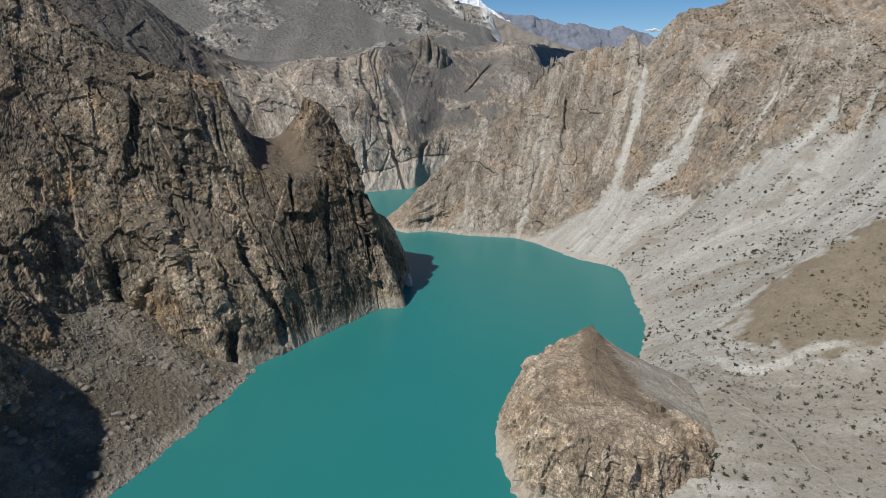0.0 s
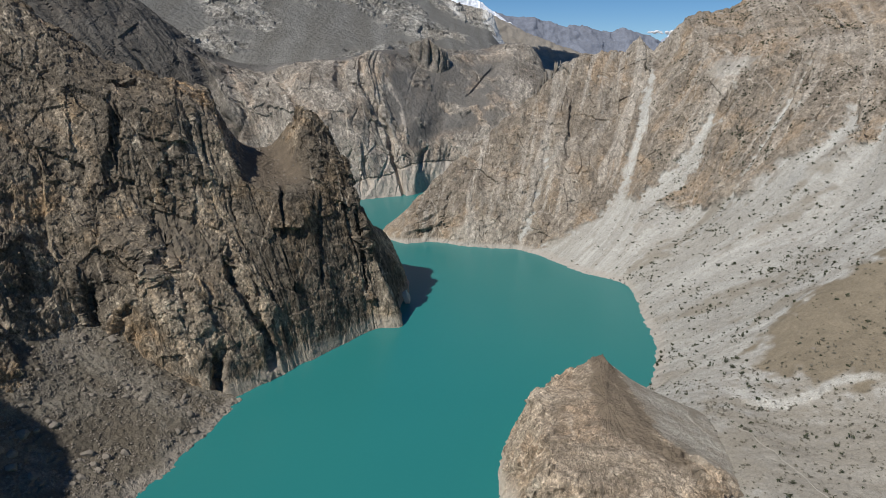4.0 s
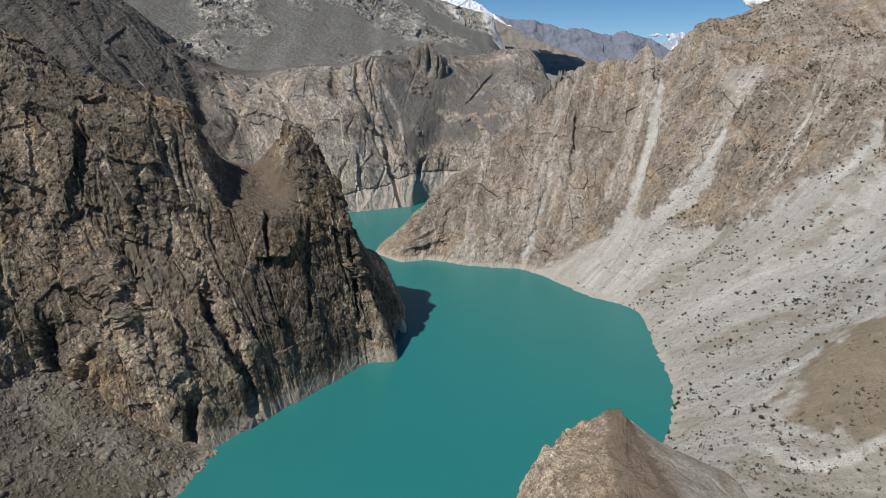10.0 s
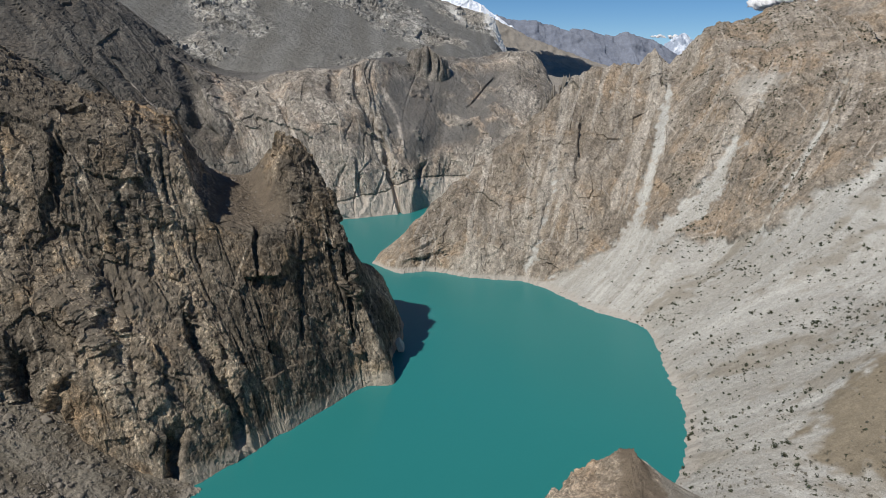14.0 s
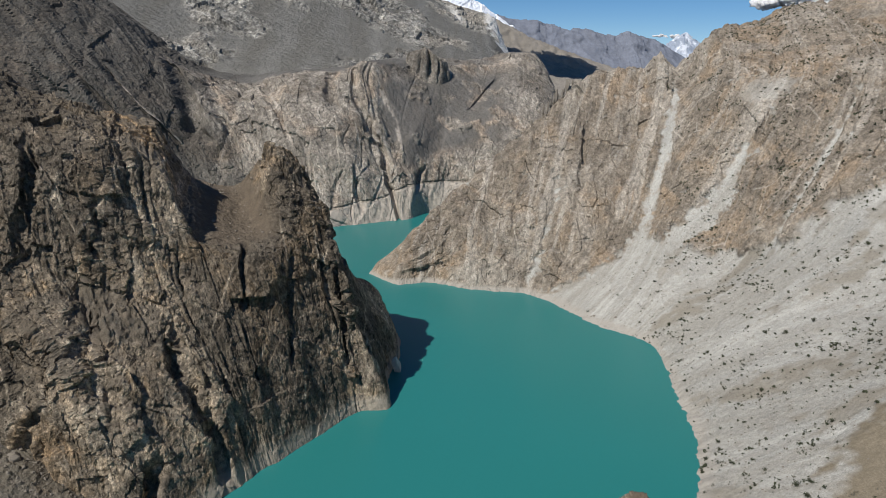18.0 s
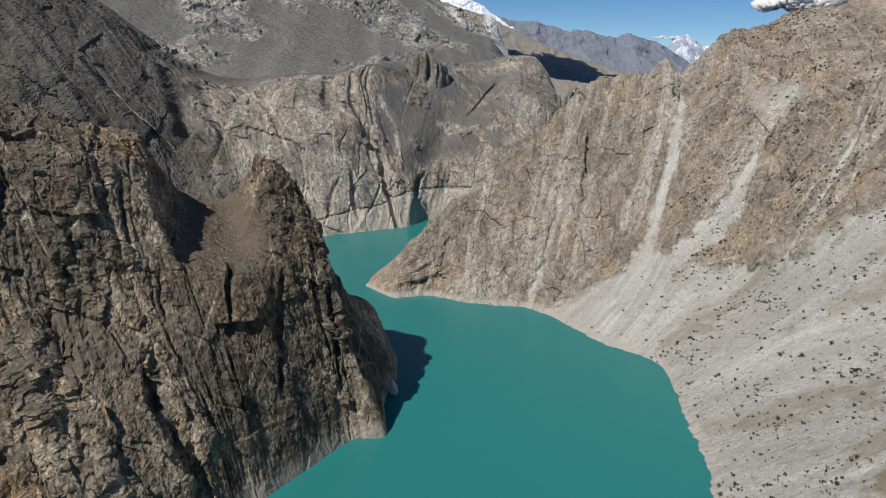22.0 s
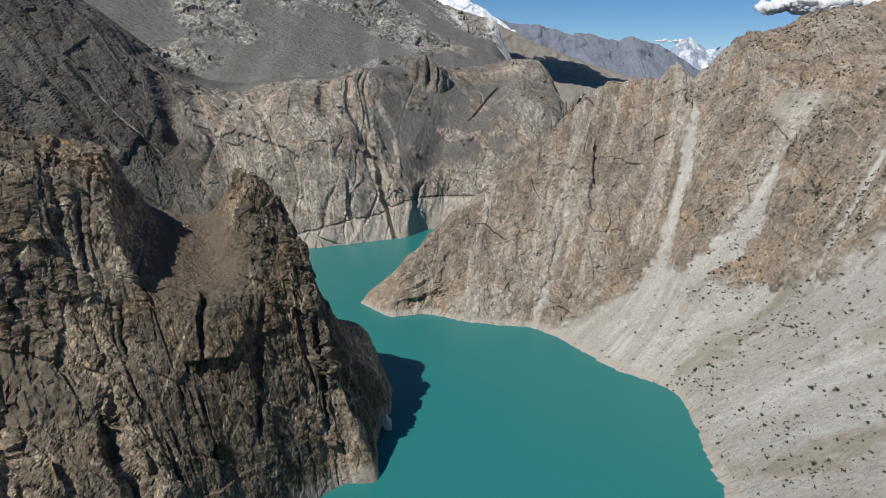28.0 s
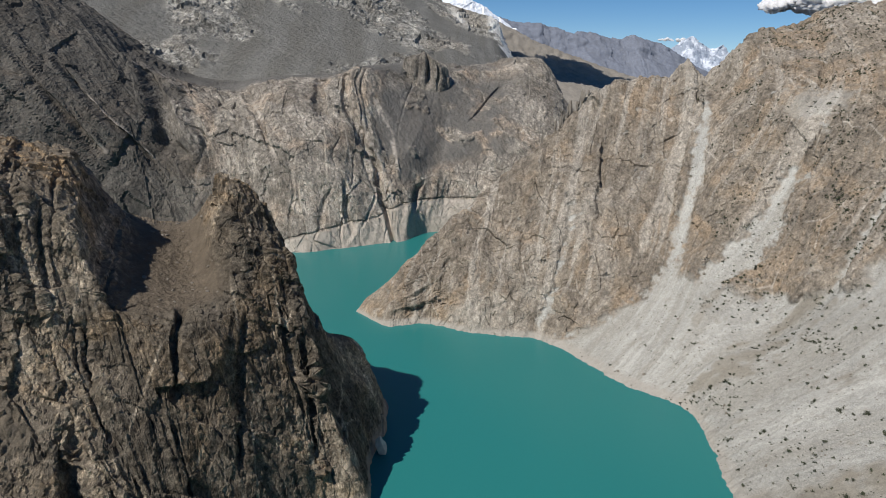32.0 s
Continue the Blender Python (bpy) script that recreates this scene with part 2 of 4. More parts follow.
def hermite(P, n):
    """A smooth curve through the rows of P, with n[k] steps on its k-th stretch. Returns the points and where each lies between rows."""
    K = len(P)
    tan = np.zeros_like(P)
    tan[1:-1] = (P[2:] - P[:-2]) * 0.42
    tan[0], tan[-1] = (P[1] - P[0]) * 0.8, (P[-1] - P[-2]) * 0.8
    out, at = [], []
    for k in range(K - 1):
        s = np.arange(n[k] + (k == K - 2)) / n[k]
        at.append(k + s)
        s = s.reshape(-1, *([1] * (P.ndim - 1)))
        out.append((2 * s ** 3 - 3 * s ** 2 + 1) * P[k] + (s ** 3 - 2 * s ** 2 + s) * tan[k] + (3 * s ** 2 - 2 * s ** 3) * P[k + 1] + (s ** 3 - s ** 2) * tan[k + 1])
    return np.concatenate(out), np.concatenate(at)


class Landform:
    """A landform drawn by profiles that climb from its foot over its crest."""

    def __init__(self):
        self.stations = []

    def profile(self, *points):
        """Points from the foot to the crest and beyond. A foot below the lake is drawn so that the slope meets the water above it."""
        (x, y, z), (a, b, c) = points[:2]
        if z < -2 and c > 2:
            k = min(-z / c, 1.2)
            points = ((x + (x - a) * k, y + (y - b) * k, z), *points[1:])
        self.stations.append(points)

    def surface(self, along, up):
        P, u = hermite(np.array(self.stations, float), along)
        Q, v = hermite(P.transpose(1, 0, 2), up)
        return Q.transpose(1, 0, 2), u[:, None] + 0 * v[None], v[None] + 0 * u[:, None]


def outward(X):
    a, b = np.gradient(X, axis=0), np.gradient(X, axis=1)
    n = np.cross(a, b)
    n /= np.linalg.norm(n, axis=-1, keepdims=True) + 1e-9
    return n


def sheet(name, X, material, label, category, closed=False, **fields):
    """The grid X as one object of the setting; fields are stored for the material."""
    nu, nv = X.shape[:2]
    idx = np.arange(nu * nv).reshape(nu, nv)
    if closed:
        idx = np.concatenate([idx, idx[:1]])
    quads = np.stack([idx[:-1, :-1], idx[1:, :-1], idx[1:, 1:], idx[:-1, 1:]], -1).reshape(-1, 4)
    me = bpy.data.meshes.new(name)
    me.vertices.add(nu * nv)
    me.vertices.foreach_set("co", X.reshape(-1).astype(np.float32))
    me.loops.add(quads.size)
    me.loops.foreach_set("vertex_index", quads.reshape(-1).astype(np.int32))
    me.polygons.add(len(quads))
    me.polygons.foreach_set("loop_start", np.arange(0, quads.size, 4, dtype=np.int32))
    me.update(calc_edges=True)
    if "scree" in fields:
        loose = np.maximum(np.asarray(fields["scree"]), np.asarray(fields["soil"])).reshape(-1)
        me.polygons.foreach_set("use_smooth", loose[quads[:, 0]] > 0.8)
    for key, value in fields.items():
        layer = me.attributes.new(key, "FLOAT", "POINT")
        layer.data.foreach_set("value", np.asarray(value, np.float32).reshape(-1))
    me.materials.append(material)
    me.validate()
    return tagged(new(name, me), label, category, kind="structure")


TALL = np.array([1, 1, 0.33])


def cracks(p, sharp=5.0):
    """Deep narrow clefts where the noise crosses zero; 0 between them, -1 at their bottom."""
    return -np.clip(1 - sharp * np.abs(grad_noise(p)), 0, 1) ** 1.3


def ribs(U, V, per, seed):
    """Buttresses and chutes that run down the fall line; per: how many to a station."""
    q = np.stack([U * per + 0.35 * np.sin(V * 1.3 + U * 0.7), V * 0.33 + seed, 0 * U + seed], -1)
    q[..., 0] += 0.45 * grad_noise(np.stack([U * per * 0.5, V * 1.1, 0 * U + 3 + seed], -1))
    return ridged(q, 3, 0.55)


def fissures(U, V, per, seed):
    """Narrow chimneys that split a face from top to bottom; -1 at their bottom."""
    q = np.stack([U * per + 0.22 * grad_noise(np.stack([U * 1.7, V * 1.6, 0 * U + seed], -1)), V * 0.16 + seed, 0 * U + seed], -1)
    return -np.clip(1 - 14 * np.abs(grad_noise(q)), 0, 1) * smooth_step(grad_noise(q * 0.6 + 7.7), -0.15, 0.2)


def streaks(U, V, per, seed):
    """Sorted stones and stains drawn out downhill, 0 to 1."""
    q = np.stack([U * per + 0.3 * grad_noise(np.stack([U * 2, V * 2, 0 * U], -1)), V * 0.45 + seed, 0 * U + seed], -1)
    return np.clip(0.5 + 0.42 * fbm(q, 5, 0.62), 0, 1)


def ledges(q, drop=0.16):
    """A row of steps along q: each tread rises slowly and falls off at its edge, -0.5 to 0.5."""
    f = q - np.floor(q)
    return np.where(f < 1 - drop, f / (1 - drop), (1 - f) / drop) - 0.5


def rugged(X, amount, size=1.0, seed=0.0, lean=(0.25, 0.1), tall=0.36, split=0.5, drawn=None, broad=0.0, beds=1.0, blocks=1.0):
    """Relief of bare rock: buttresses, tilted joint blocks, dipping beds and chips, pushed along the normal. lean: the dip of the joints."""
    n = outward(X)
    P = X.astype(np.float32)
    tilt = P.copy()
    tilt[..., 0] += lean[0] * P[..., 2]
    tilt[..., 1] += lean[1] * P[..., 2]
    bend = [grad_noise(P / (31 * size) + k * 11.0 + seed) for k in range(3)]
    big = tilt * np.float32((1, 1, tall)) if drawn is None else drawn.astype(np.float32)
    big = big + np.stack([bend[0], bend[1], 0 * bend[0]], -1) * (1.6 * size)
    h = 4.0 * size * ridged(tilt * TALL / (50 * size) + seed, 2)
    h = h + 4.2 * blocks * size * facets(big / (26 * size) + seed, 0.8) + 1.7 * blocks * size * facets(big * (0.96, 1.04, 0.8) / (11.5 * size) + seed, 1.0)
    if broad:
        h = h + broad * size * facets(big / (62 * size) + seed + 3.3, 0.7)
    h = h + 0.75 * size * facets((tilt + 3.0) * (1, 1, 0.5) / (5.1 * size), 1.15) + 0.48 * size * facets(P * (1, 1, 0.7) / (2.3 * size), 1.3)
    dip = P @ np.float32((0.42, 0.25, 0.87))
    steep = tilt @ np.float32((0.86, -0.48, 0.16))
    h = h + beds * size * (1.1 * ledges(dip / (8.3 * size) + 0.7 * bend[0]) * smooth_step(bend[2], -0.25, 0.35)
                           + 0.42 * ledges(dip / (2.7 * size) + 1.6 * bend[0]) * smooth_step(bend[1], -0.35, 0.3)
                           + 0.6 * ledges(steep / (6.1 * size) + 0.8 * bend[1]) * smooth_step(-bend[2], -0.25, 0.4)
                           + 0.28 * ledges(steep / (2.2 * size) + 1.5 * bend[2]) * smooth_step(bend[0], -0.3, 0.3))
    if split:
        h = h + split * size * cracks(tilt * TALL / (26 * size) + 8.0, 11.0)
    return X + n * (h * amount)[..., None]


def cleft(U, V, line, wide, seed=0.0):
    """1 along a line of (V, U) points that splits a face, 0 away from it; it thins out at both ends."""
    line = np.array(line, float)
    at = np.interp(V, line[:, 0], line[:, 1]) + wide * 0.9 * grad_noise(np.stack([V * 2.2, 0 * V + seed, 0 * V], -1))
    ends = smooth_step(V, line[0, 0] - 0.1, line[0, 0] + 0.1) * (1 - smooth_step(V, line[-1, 0] - 0.1, line[-1, 0] + 0.1))
    return np.exp(-(((U - at) / wide) ** 4)) * ends


# ---- left massif ----
left = Landform()
left.profile((-240, -300, -8), (-280, -300, 70), (-320, -300, 150), (-370, -300, 230), (-430, -300, 310), (-560, -300, 250), (-800, -300, -8))
left.profile((-200, 140, -8), (-228, 142, 78), (-250, 144, 146), (-268, 146, 196), (-306, 152, 232), (-430, 180, 210), (-750, 180, -8))
left.profile((-192, 225, -8), (-222, 235, 55), (-250, 245, 90), (-285, 255, 120), (-330, 265, 150), (-460, 290, 150), (-740, 300, -8))
left.profile((-182, 300, -8), (-212, 308, 45), (-240, 322, 78), (-285, 345, 115), (-340, 380, 165), (-450, 420, 160), (-700, 450, -8))
left.profile((-190, 370, -8), (-216, 383, 60), (-236, 402, 112), (-268, 438, 176), (-320, 480, 245), (-440, 560, 200), (-650, 700, -8))
left.profile((-150, 378, -8), (-170, 391, 58), (-194, 420, 98), (-210, 446, 160), (-275, 502, 212), (-380, 600, 170), (-560, 760, -8))
left.profile((-122, 384, -8), (-148, 392, 46), (-172, 438, 95), (-190, 461, 158), (-234, 512, 190), (-300, 600, 150), (-460, 760, -8))
left.profile((-100, 415, -8), (-119, 430, 52), (-150, 453, 97), (-172, 475, 154), (-198, 524, 174), (-240, 600, 130), (-380, 740, -8))
left.profile((-94, 427, -8), (-110, 440, 52), (-138, 465, 103), (-157, 487, 147), (-182, 538, 167), (-220, 605, 130), (-350, 740, -8))
left.profile((-88, 435, -8), (-104, 449, 53), (-128, 472, 104), (-145, 482, 119), (-168, 546, 138), (-205, 612, 115), (-325, 740, -8))
left.profile((-82, 444, -8), (-98, 456, 50), (-116, 477, 101), (-134, 505, 113), (-158, 562, 126), (-200, 620, 110), (-310, 740, -8))
left.profile((-66, 470, -8), (-82, 479, 48), (-100, 494, 100), (-120, 530, 112), (-146, 590, 125), (-175, 650, 95), (-250, 730, -8))
left.profile((-52, 492, -8), (-68, 502, 45), (-86, 514, 95), (-104, 537, 137), (-112, 556, 154), (-135, 612, 104), (-190, 720, -8))
left.profile((-45, 496, -8), (-57, 507, 42), (-69, 521, 89), (-82, 545, 118), (-98, 571, 135), (-125, 620, 92), (-170, 710, -8))
left.profile((-31, 500, -8), (-39, 505, 22), (-48, 510, 42), (-59, 518, 63), (-76, 566, 92), (-105, 625, 62), (-150, 700, -8))
left.profile((-35, 540, -8), (-39, 545, 14), (-45, 550, 29), (-53, 557, 43), (-66, 570, 66), (-90, 630, 40), (-130, 700, -8))
left.profile((-31, 578, -8), (-35, 580, 13), (-38, 583, 26), (-44, 589, 37), (-57, 604, 49), (-78, 640, 30), (-110, 700, -8))
left.profile((-34, 616, -8), (-38, 618, 7), (-42, 621, 14), (-48, 626, 21), (-60, 640, 30), (-78, 660, 20), (-105, 700, -8))
left.profile((-46, 650, -8), (-52, 655, 5), (-58, 660, 10), (-66, 668, 15), (-76, 678, 18), (-88, 690, 10), (-102, 705, -8))
X, U, V = left.surface([8, 10, 60, 90, 90, 95, 90, 50, 45, 45, 80, 75, 60, 50, 50, 50, 40, 24], [110, 95, 100, 110, 24, 8])
terrace = np.exp(-(((U - 10.5) / 1.05) ** 4)) * smooth_step(V, 2.2, 2.5) * (1 - smooth_step(V, 4.2, 4.6))
solid = 1 - 0.6 * np.exp(-(((U - 10.6) / 1.2) ** 4)) - 0.6 * smooth_step(U, 12.8, 13.6)
rough = (1 - 0.45 * smooth_step(U, 13.3, 13.9)) * (0.3 + 0.7 * smooth_step(V, 0.1, 0.8)) * (1 - 0.88 * terrace) * (1 - 0.35 * smooth_step(U, 6.9, 7.6) * (1 - smooth_step(U, 11.2, 11.9)))
X = X + outward(X) * ((4.0 * ribs(U, V, 0.8, 2.0) + 1.3 * ribs(U, V, 2.6, 5.0)) * rough * solid)[..., None]
X = X + outward(X) * (rough * solid * 2.5 * fissures(U, V, 1.3, 4.0))[..., None]
# chimneys and gullies that split the face: (height along the profile, station), half width, depth
for k, (line, wide, deep) in enumerate(((((0.28, 6.83), (0.81, 6.80), (1.11, 6.80), (1.5, 6.76)), 0.11, 9.0), (((1.5, 9.95), (1.95, 10.25), (2.36, 10.5)), 0.10, 5.0),
                                        (((0.15, 5.6), (0.3, 5.85), (0.58, 6.15)), 0.13, 10.0), (((0.65, 4.2), (1.1, 4.38)), 0.11, 8.0), (((0.9, 10.7), (1.5, 11.2), (2.05, 11.65)), 0.08, 3.5),
                                        (((0.2, 12.2), (0.58, 12.5), (1.5, 13.1), (2.6, 13.0)), 0.08, 5.0), (((0.5, 4.42), (0.88, 4.7)), 0.07, 5.0), (((1.6, 7.4), (2.1, 7.7)), 0.10, 4.0),
                                        (((2.2, 5.85), (2.8, 6.4)), 0.08, 5.0), (((0.3, 9.3), (1.3, 9.6)), 0.10, 3.0), (((2.3, 4.9), (3.1, 5.2)), 0.09, 5.0), (((2.3, 7.2), (3.0, 7.45)), 0.08, 4.0))):
    X = X - outward(X) * (deep * cleft(U, V, line, wide, 3.0 * k))[..., None]
X = rugged(X, rough, 1.0, 5.0, tall=0.62, broad=3.0, beds=0.7, blocks=0.8)
ramp = np.exp(-(((U - 6.0 - 0.6 * (1.8 - V)) / 0.6) ** 2 + ((V - 1.8) / 0.36) ** 2)) + 0.3 * fbm(X / 12, 3)
ramp = smooth_step(ramp, 0.35, 0.7)
X = X + outward(X) * (terrace * (0.6 * fbm(X / 9, 3) + 0.35 * ridged(X / 2.5, 2)))[..., None]
ledge = smooth_step(outward(X)[..., 2], 0.66, 0.82) * 0.8
sheet("cliff_west", X, M_LEFT, "steep dark brown rock massif rising from the lake, fissured and stained ochre", "cliff",
      scree=np.clip(np.maximum(ledge, ramp) * (1 - terrace), 0, 1), soil=np.clip(terrace * 1.1, 0, 1),
      streak=streaks(U, V, 3.0, 1.0) - 0.55 * smooth_step(V, 1.8, 2.6) * (1 - smooth_step(U, 5.8, 7.4)))
LEFT_GRID, LEFT_TERRACE = X, terrace

fan = Landform()
fan.profile((-175, 150, -5), (-215, 160, 22), (-245, 170, 45), (-290, 180, 80))
fan.profile((-163, 215, -5), (-200, 225, 20), (-225, 232, 40), (-260, 240, 70))
fan.profile((-144, 257, -5), (-178, 272, 16), (-205, 285, 36), (-230, 300, 62))
fan.profile((-134, 297, -5), (-166, 315, 14), (-195, 335, 34), (-238, 372, 66))
fan.profile((-126, 332, -5), (-156, 345, 16), (-190, 360, 34), (-238, 388, 66))
fan.profile((-119, 363, -5), (-148, 370, 12), (-180, 380, 32), (-232, 396, 64))
fan.profile((-118, 380, -5), (-140, 384, 8), (-172, 392, 26), (-225, 405, 60))
X, U, V = fan.surface([50, 60, 80, 80, 70, 50], [90, 85, 95])
X = X + outward(X) * (1.6 * fbm(X / 26, 4) + 0.45 * ridged(X / 4.5, 3) + 0.9 * np.maximum(0, facets(X / 4.0)) + 0.5 * np.maximum(0, facets(X / 1.7)))[..., None]
chute = np.exp(-(((U - np.interp(V, (0.42, 1.04, 1.83, 2.54), (4.42, 4.25, 4.17, 3.67)) + 0.15 * fbm(X / 15, 3)) / 0.3) ** 2)) * smooth_step(V, 0.2, 0.7)
sheet("scree_fan", X, M_FAN, "grey-brown scree fan of loose stones running down to the water", "scree",
      scree=0.55 + 0.45 * smooth_step(fbm(X / 12, 4), -0.3, 0.3), soil=0.75 * smooth_step(fbm(X / 30, 4), -0.15, 0.4) * (1 - chute), streak=np.clip(streaks(U, V, 4.0, 3.0) + 0.5 * chute - 0.1, 0, 1))
FAN_GRID = X

# ---- right massif ----
right = Landform()
right.profile((-80, 783, -8), (-76, 785, 1), (-74, 787, 3), (-72, 788, 6), (-70, 789, 9), (-67, 791, 12), (-66, 797, 6), (-64, 806, -8))
right.profile((-45, 752, -8), (-44, 760, 8), (-43, 768, 14), (-42, 780, 20), (-41, 790, 26), (-40, 801, 31), (-36, 815, 20), (-30, 835, -8))
right.profile((-10, 758, -8), (-9, 766, 10), (-8, 774, 22), (-7, 786, 38), (-5, 798, 52), (0, 819, 69), (8, 840, 45), (20, 880, -8))
right.profile((29, 742, -8), (31, 752, 12), (33, 764, 28), (36, 784, 52), (40, 806, 78), (48, 845, 109), (60, 875, 70), (75, 930, -8))
right.profile((77, 732, -8), (80, 744, 12), (84, 760, 34), (92, 790, 72), (102, 826, 112), (112, 873, 159), (125, 910, 110), (140, 980, -8))
right.profile((97, 711, -8), (110, 728, 12), (122, 748, 36), (135, 790, 90), (147, 835, 140), (157, 892, 202), (175, 940, 140), (200, 1020, -8))
right.profile((118, 672, -8), (140, 700, 16), (173, 741, 45), (190, 790, 95), (205, 840, 150), (213, 902, 213), (230, 950, 150), (260, 1040, -8))
right.profile((136, 644, -8), (160, 675, 18), (190, 725, 50), (212, 780, 100), (228, 835, 165), (242, 909, 227), (260, 960, 160), (300, 1050, -8))
right.profile((155, 628, -8), (182, 655, 22), (214, 712, 62), (238, 765, 120), (258, 825, 185), (268, 912, 220), (300, 960, 170), (350, 1050, -8))
right.profile((167, 612, -8), (200, 640, 26), (242, 670, 50), (270, 735, 125), (285, 785, 198), (295, 898, 253), (340, 960, 200), (400, 1050, -8))
right.profile((165, 570, -8), (205, 590, 28), (262, 630, 70), (305, 690, 135), (345, 770, 215), (365, 962, 272), (420, 1020, 220), (500, 1100, -8))
right.profile((159, 532, -8), (210, 545, 32), (280, 575, 85), (335, 640, 150), (390, 760, 230), (420, 950, 292), (480, 1020, 220), (560, 1100, -8))
right.profile((156, 490, -8), (205, 495, 30), (275, 508, 72), (340, 560, 125), (410, 690, 220), (470, 940, 300), (540, 1020, 250), (650, 1120, -8))
right.profile((140, 432, -8), (180, 432, 24), (235, 435, 60), (320, 465, 115), (450, 540, 230), (640, 760, 400), (760, 860, 320), (900, 1000, -8))
right.profile((125, 400, -8), (160, 398, 18), (205, 400, 46), (290, 420, 100), (440, 450, 230), (700, 520, 430), (860, 560, 330), (1050, 600, -8))
right.profile((85, 350, -8), (140, 350, 19), (185, 345, 26), (270, 350, 70), (430, 355, 210), (720, 360, 430), (880, 360, 330), (1080, 360, -8))
right.profile((70, 290, -8), (130, 285, 19), (190, 290, 24), (270, 290, 52), (430, 280, 200), (720, 260, 430), (880, 250, 330), (1080, 240, -8))
right.profile((60, 220, -8), (120, 215, 13), (190, 220, 21), (270, 220, 50), (430, 200, 200), (720, 180, 430), (880, 160, 330), (1080, 150, -8))
right.profile((60, 60, -8), (130, 60, 10), (200, 60, 20), (280, 60, 60), (430, 60, 210), (720, 60, 430), (880, 60, 330), (1080, 60, -8))
right.profile((90, -300, -8), (150, -300, 10), (220, -300, 20), (300, -300, 60), (450, -300, 210), (740, -300, 430), (900, -300, 330), (1100, -300, -8))
X, U, V = right.surface([36, 60, 66, 72, 66, 62, 62, 60, 62, 66, 66, 66, 70, 60, 60, 60, 50, 30, 12], [34, 60, 96, 104, 110, 26, 8])
# how far up the slope the loose scree reaches, and the gullies down which it comes
reach = np.interp(U, (0, 4, 4.6, 5.4, 6, 7, 8, 9, 10, 11, 12, 13, 19), (-1, -1, 0.3, 1.2, 1.9, 2.2, 2.0, 2.1, 2.2, 2.6, 3.2, 3.6, 3.6))
lean_in = np.interp(U, (0, 4, 5.5, 7, 8.5, 11, 13), (0.0, 0.05, 0.2, 0.45, 0.9, 0.7, 0.3))
fall = U - lean_in * (V - 2)          # the fall line runs aslant the profiles here
gully = np.zeros_like(U)
for at, wide, tall in ((9.63, 0.06, 1.5), (10.7, 0.12, 0.8), (11.6, 0.08, 0.9)):
    bend = at + 0.10 * np.sin(V * 2.3 + at * 3) + 0.12 * grad_noise(np.stack([V * 1.5, 0 * V + at, 0 * V], -1))
    run = np.exp(-(((fall - bend) / (wide * np.maximum(0.35, 2.3 - 0.42 * V))) ** 2))
    gully = np.maximum(gully, run * (1 - smooth_step(V, reach + tall - 0.7, reach + tall)))
for line, low, high in ((((0.6, 5.9), (1.68, 6.52), (2.7, 6.87), (3.25, 7.13), (4.16, 7.45), (4.6, 7.55)), 0.75, 0.1), (((1.6, 7.3), (1.88, 7.72), (2.39, 8.45), (2.9, 8.97), (3.5, 9.3)), 0.3, 0.1),
                        (((0.4, 4.14), (0.65, 4.18), (2.32, 4.44), (3.62, 4.52)), 0.13, 0.06)):
    line = np.array(line)
    part_up = np.clip((V - line[0, 0]) / (line[-1, 0] - line[0, 0]), 0, 1)
    at = np.interp(V, line[:, 0], line[:, 1]) + 0.1 * grad_noise(np.stack([V * 2.5, 0 * V + low * 40, 0 * V], -1))
    wide = low * (1 - part_up) ** 1.6 + high * 1.6
    gully = np.maximum(gully, (0.55 if low < 0.2 else 1.0) * np.exp(-(((U - at) / wide) ** 2)) * (1 - smooth_step(V, line[-1, 0] - 0.5, line[-1, 0])))
wander = fbm(X / 24, 4)
scree = np.maximum(1 - smooth_step(V + 0.28 * wander, reach - 0.12, reach + 0.12), smooth_step(gully + 0.35 * wander + 0.5 * fbm(X / 7.5, 5, 0.6), 0.35, 0.8))
scree = np.maximum(scree, 0.5 * smooth_step(np.exp(-(((U - 9.35) / 0.5) ** 2 + ((V - 3.9) / 0.25) ** 2)) + 0.4 * fbm(X / 14, 4), 0.5, 0.8))
soft = np.clip(scree, 0, 1)
firm = (1 - np.maximum(soft, smooth_step(gully + 0.2 * wander, 0.1, 0.7))) * (0.35 + 0.65 * smooth_step(V, 0.1, 1.2)) * smooth_step(U, 0.2, 1.6)
X = X + outward(X) * (firm * (6.0 * ribs(fall, V, 0.75, 7.0) + 2.6 * ribs(fall, V, 2.3, 9.0)))[..., None]
split = cleft(fall, V, ((3.85, 7.7), (4.5, 7.93)), 0.1) + cleft(U, V, ((3.3, 7.42), (4.1, 7.42), (4.7, 7.33)), 0.06, 2.0) + cleft(U, V, ((3.0, 5.08), (4.2, 5.06)), 0.07, 4.0) + cleft(fall, V, ((3.2, 8.25), (3.6, 8.15)), 0.07, 6.0)
split = split + 0.5 * cleft(U, V, ((1.6, 3.62), (3.6, 3.7)), 0.06, 8.0) + 0.5 * cleft(U, V, ((1.4, 2.2), (3.4, 2.3)), 0.06, 9.0) + cleft(fall, V, ((2.8, 9.9), (3.6, 9.6)), 0.06, 11.0)
X = X - outward(X) * (5.5 * firm * np.minimum(split, 1))[..., None]
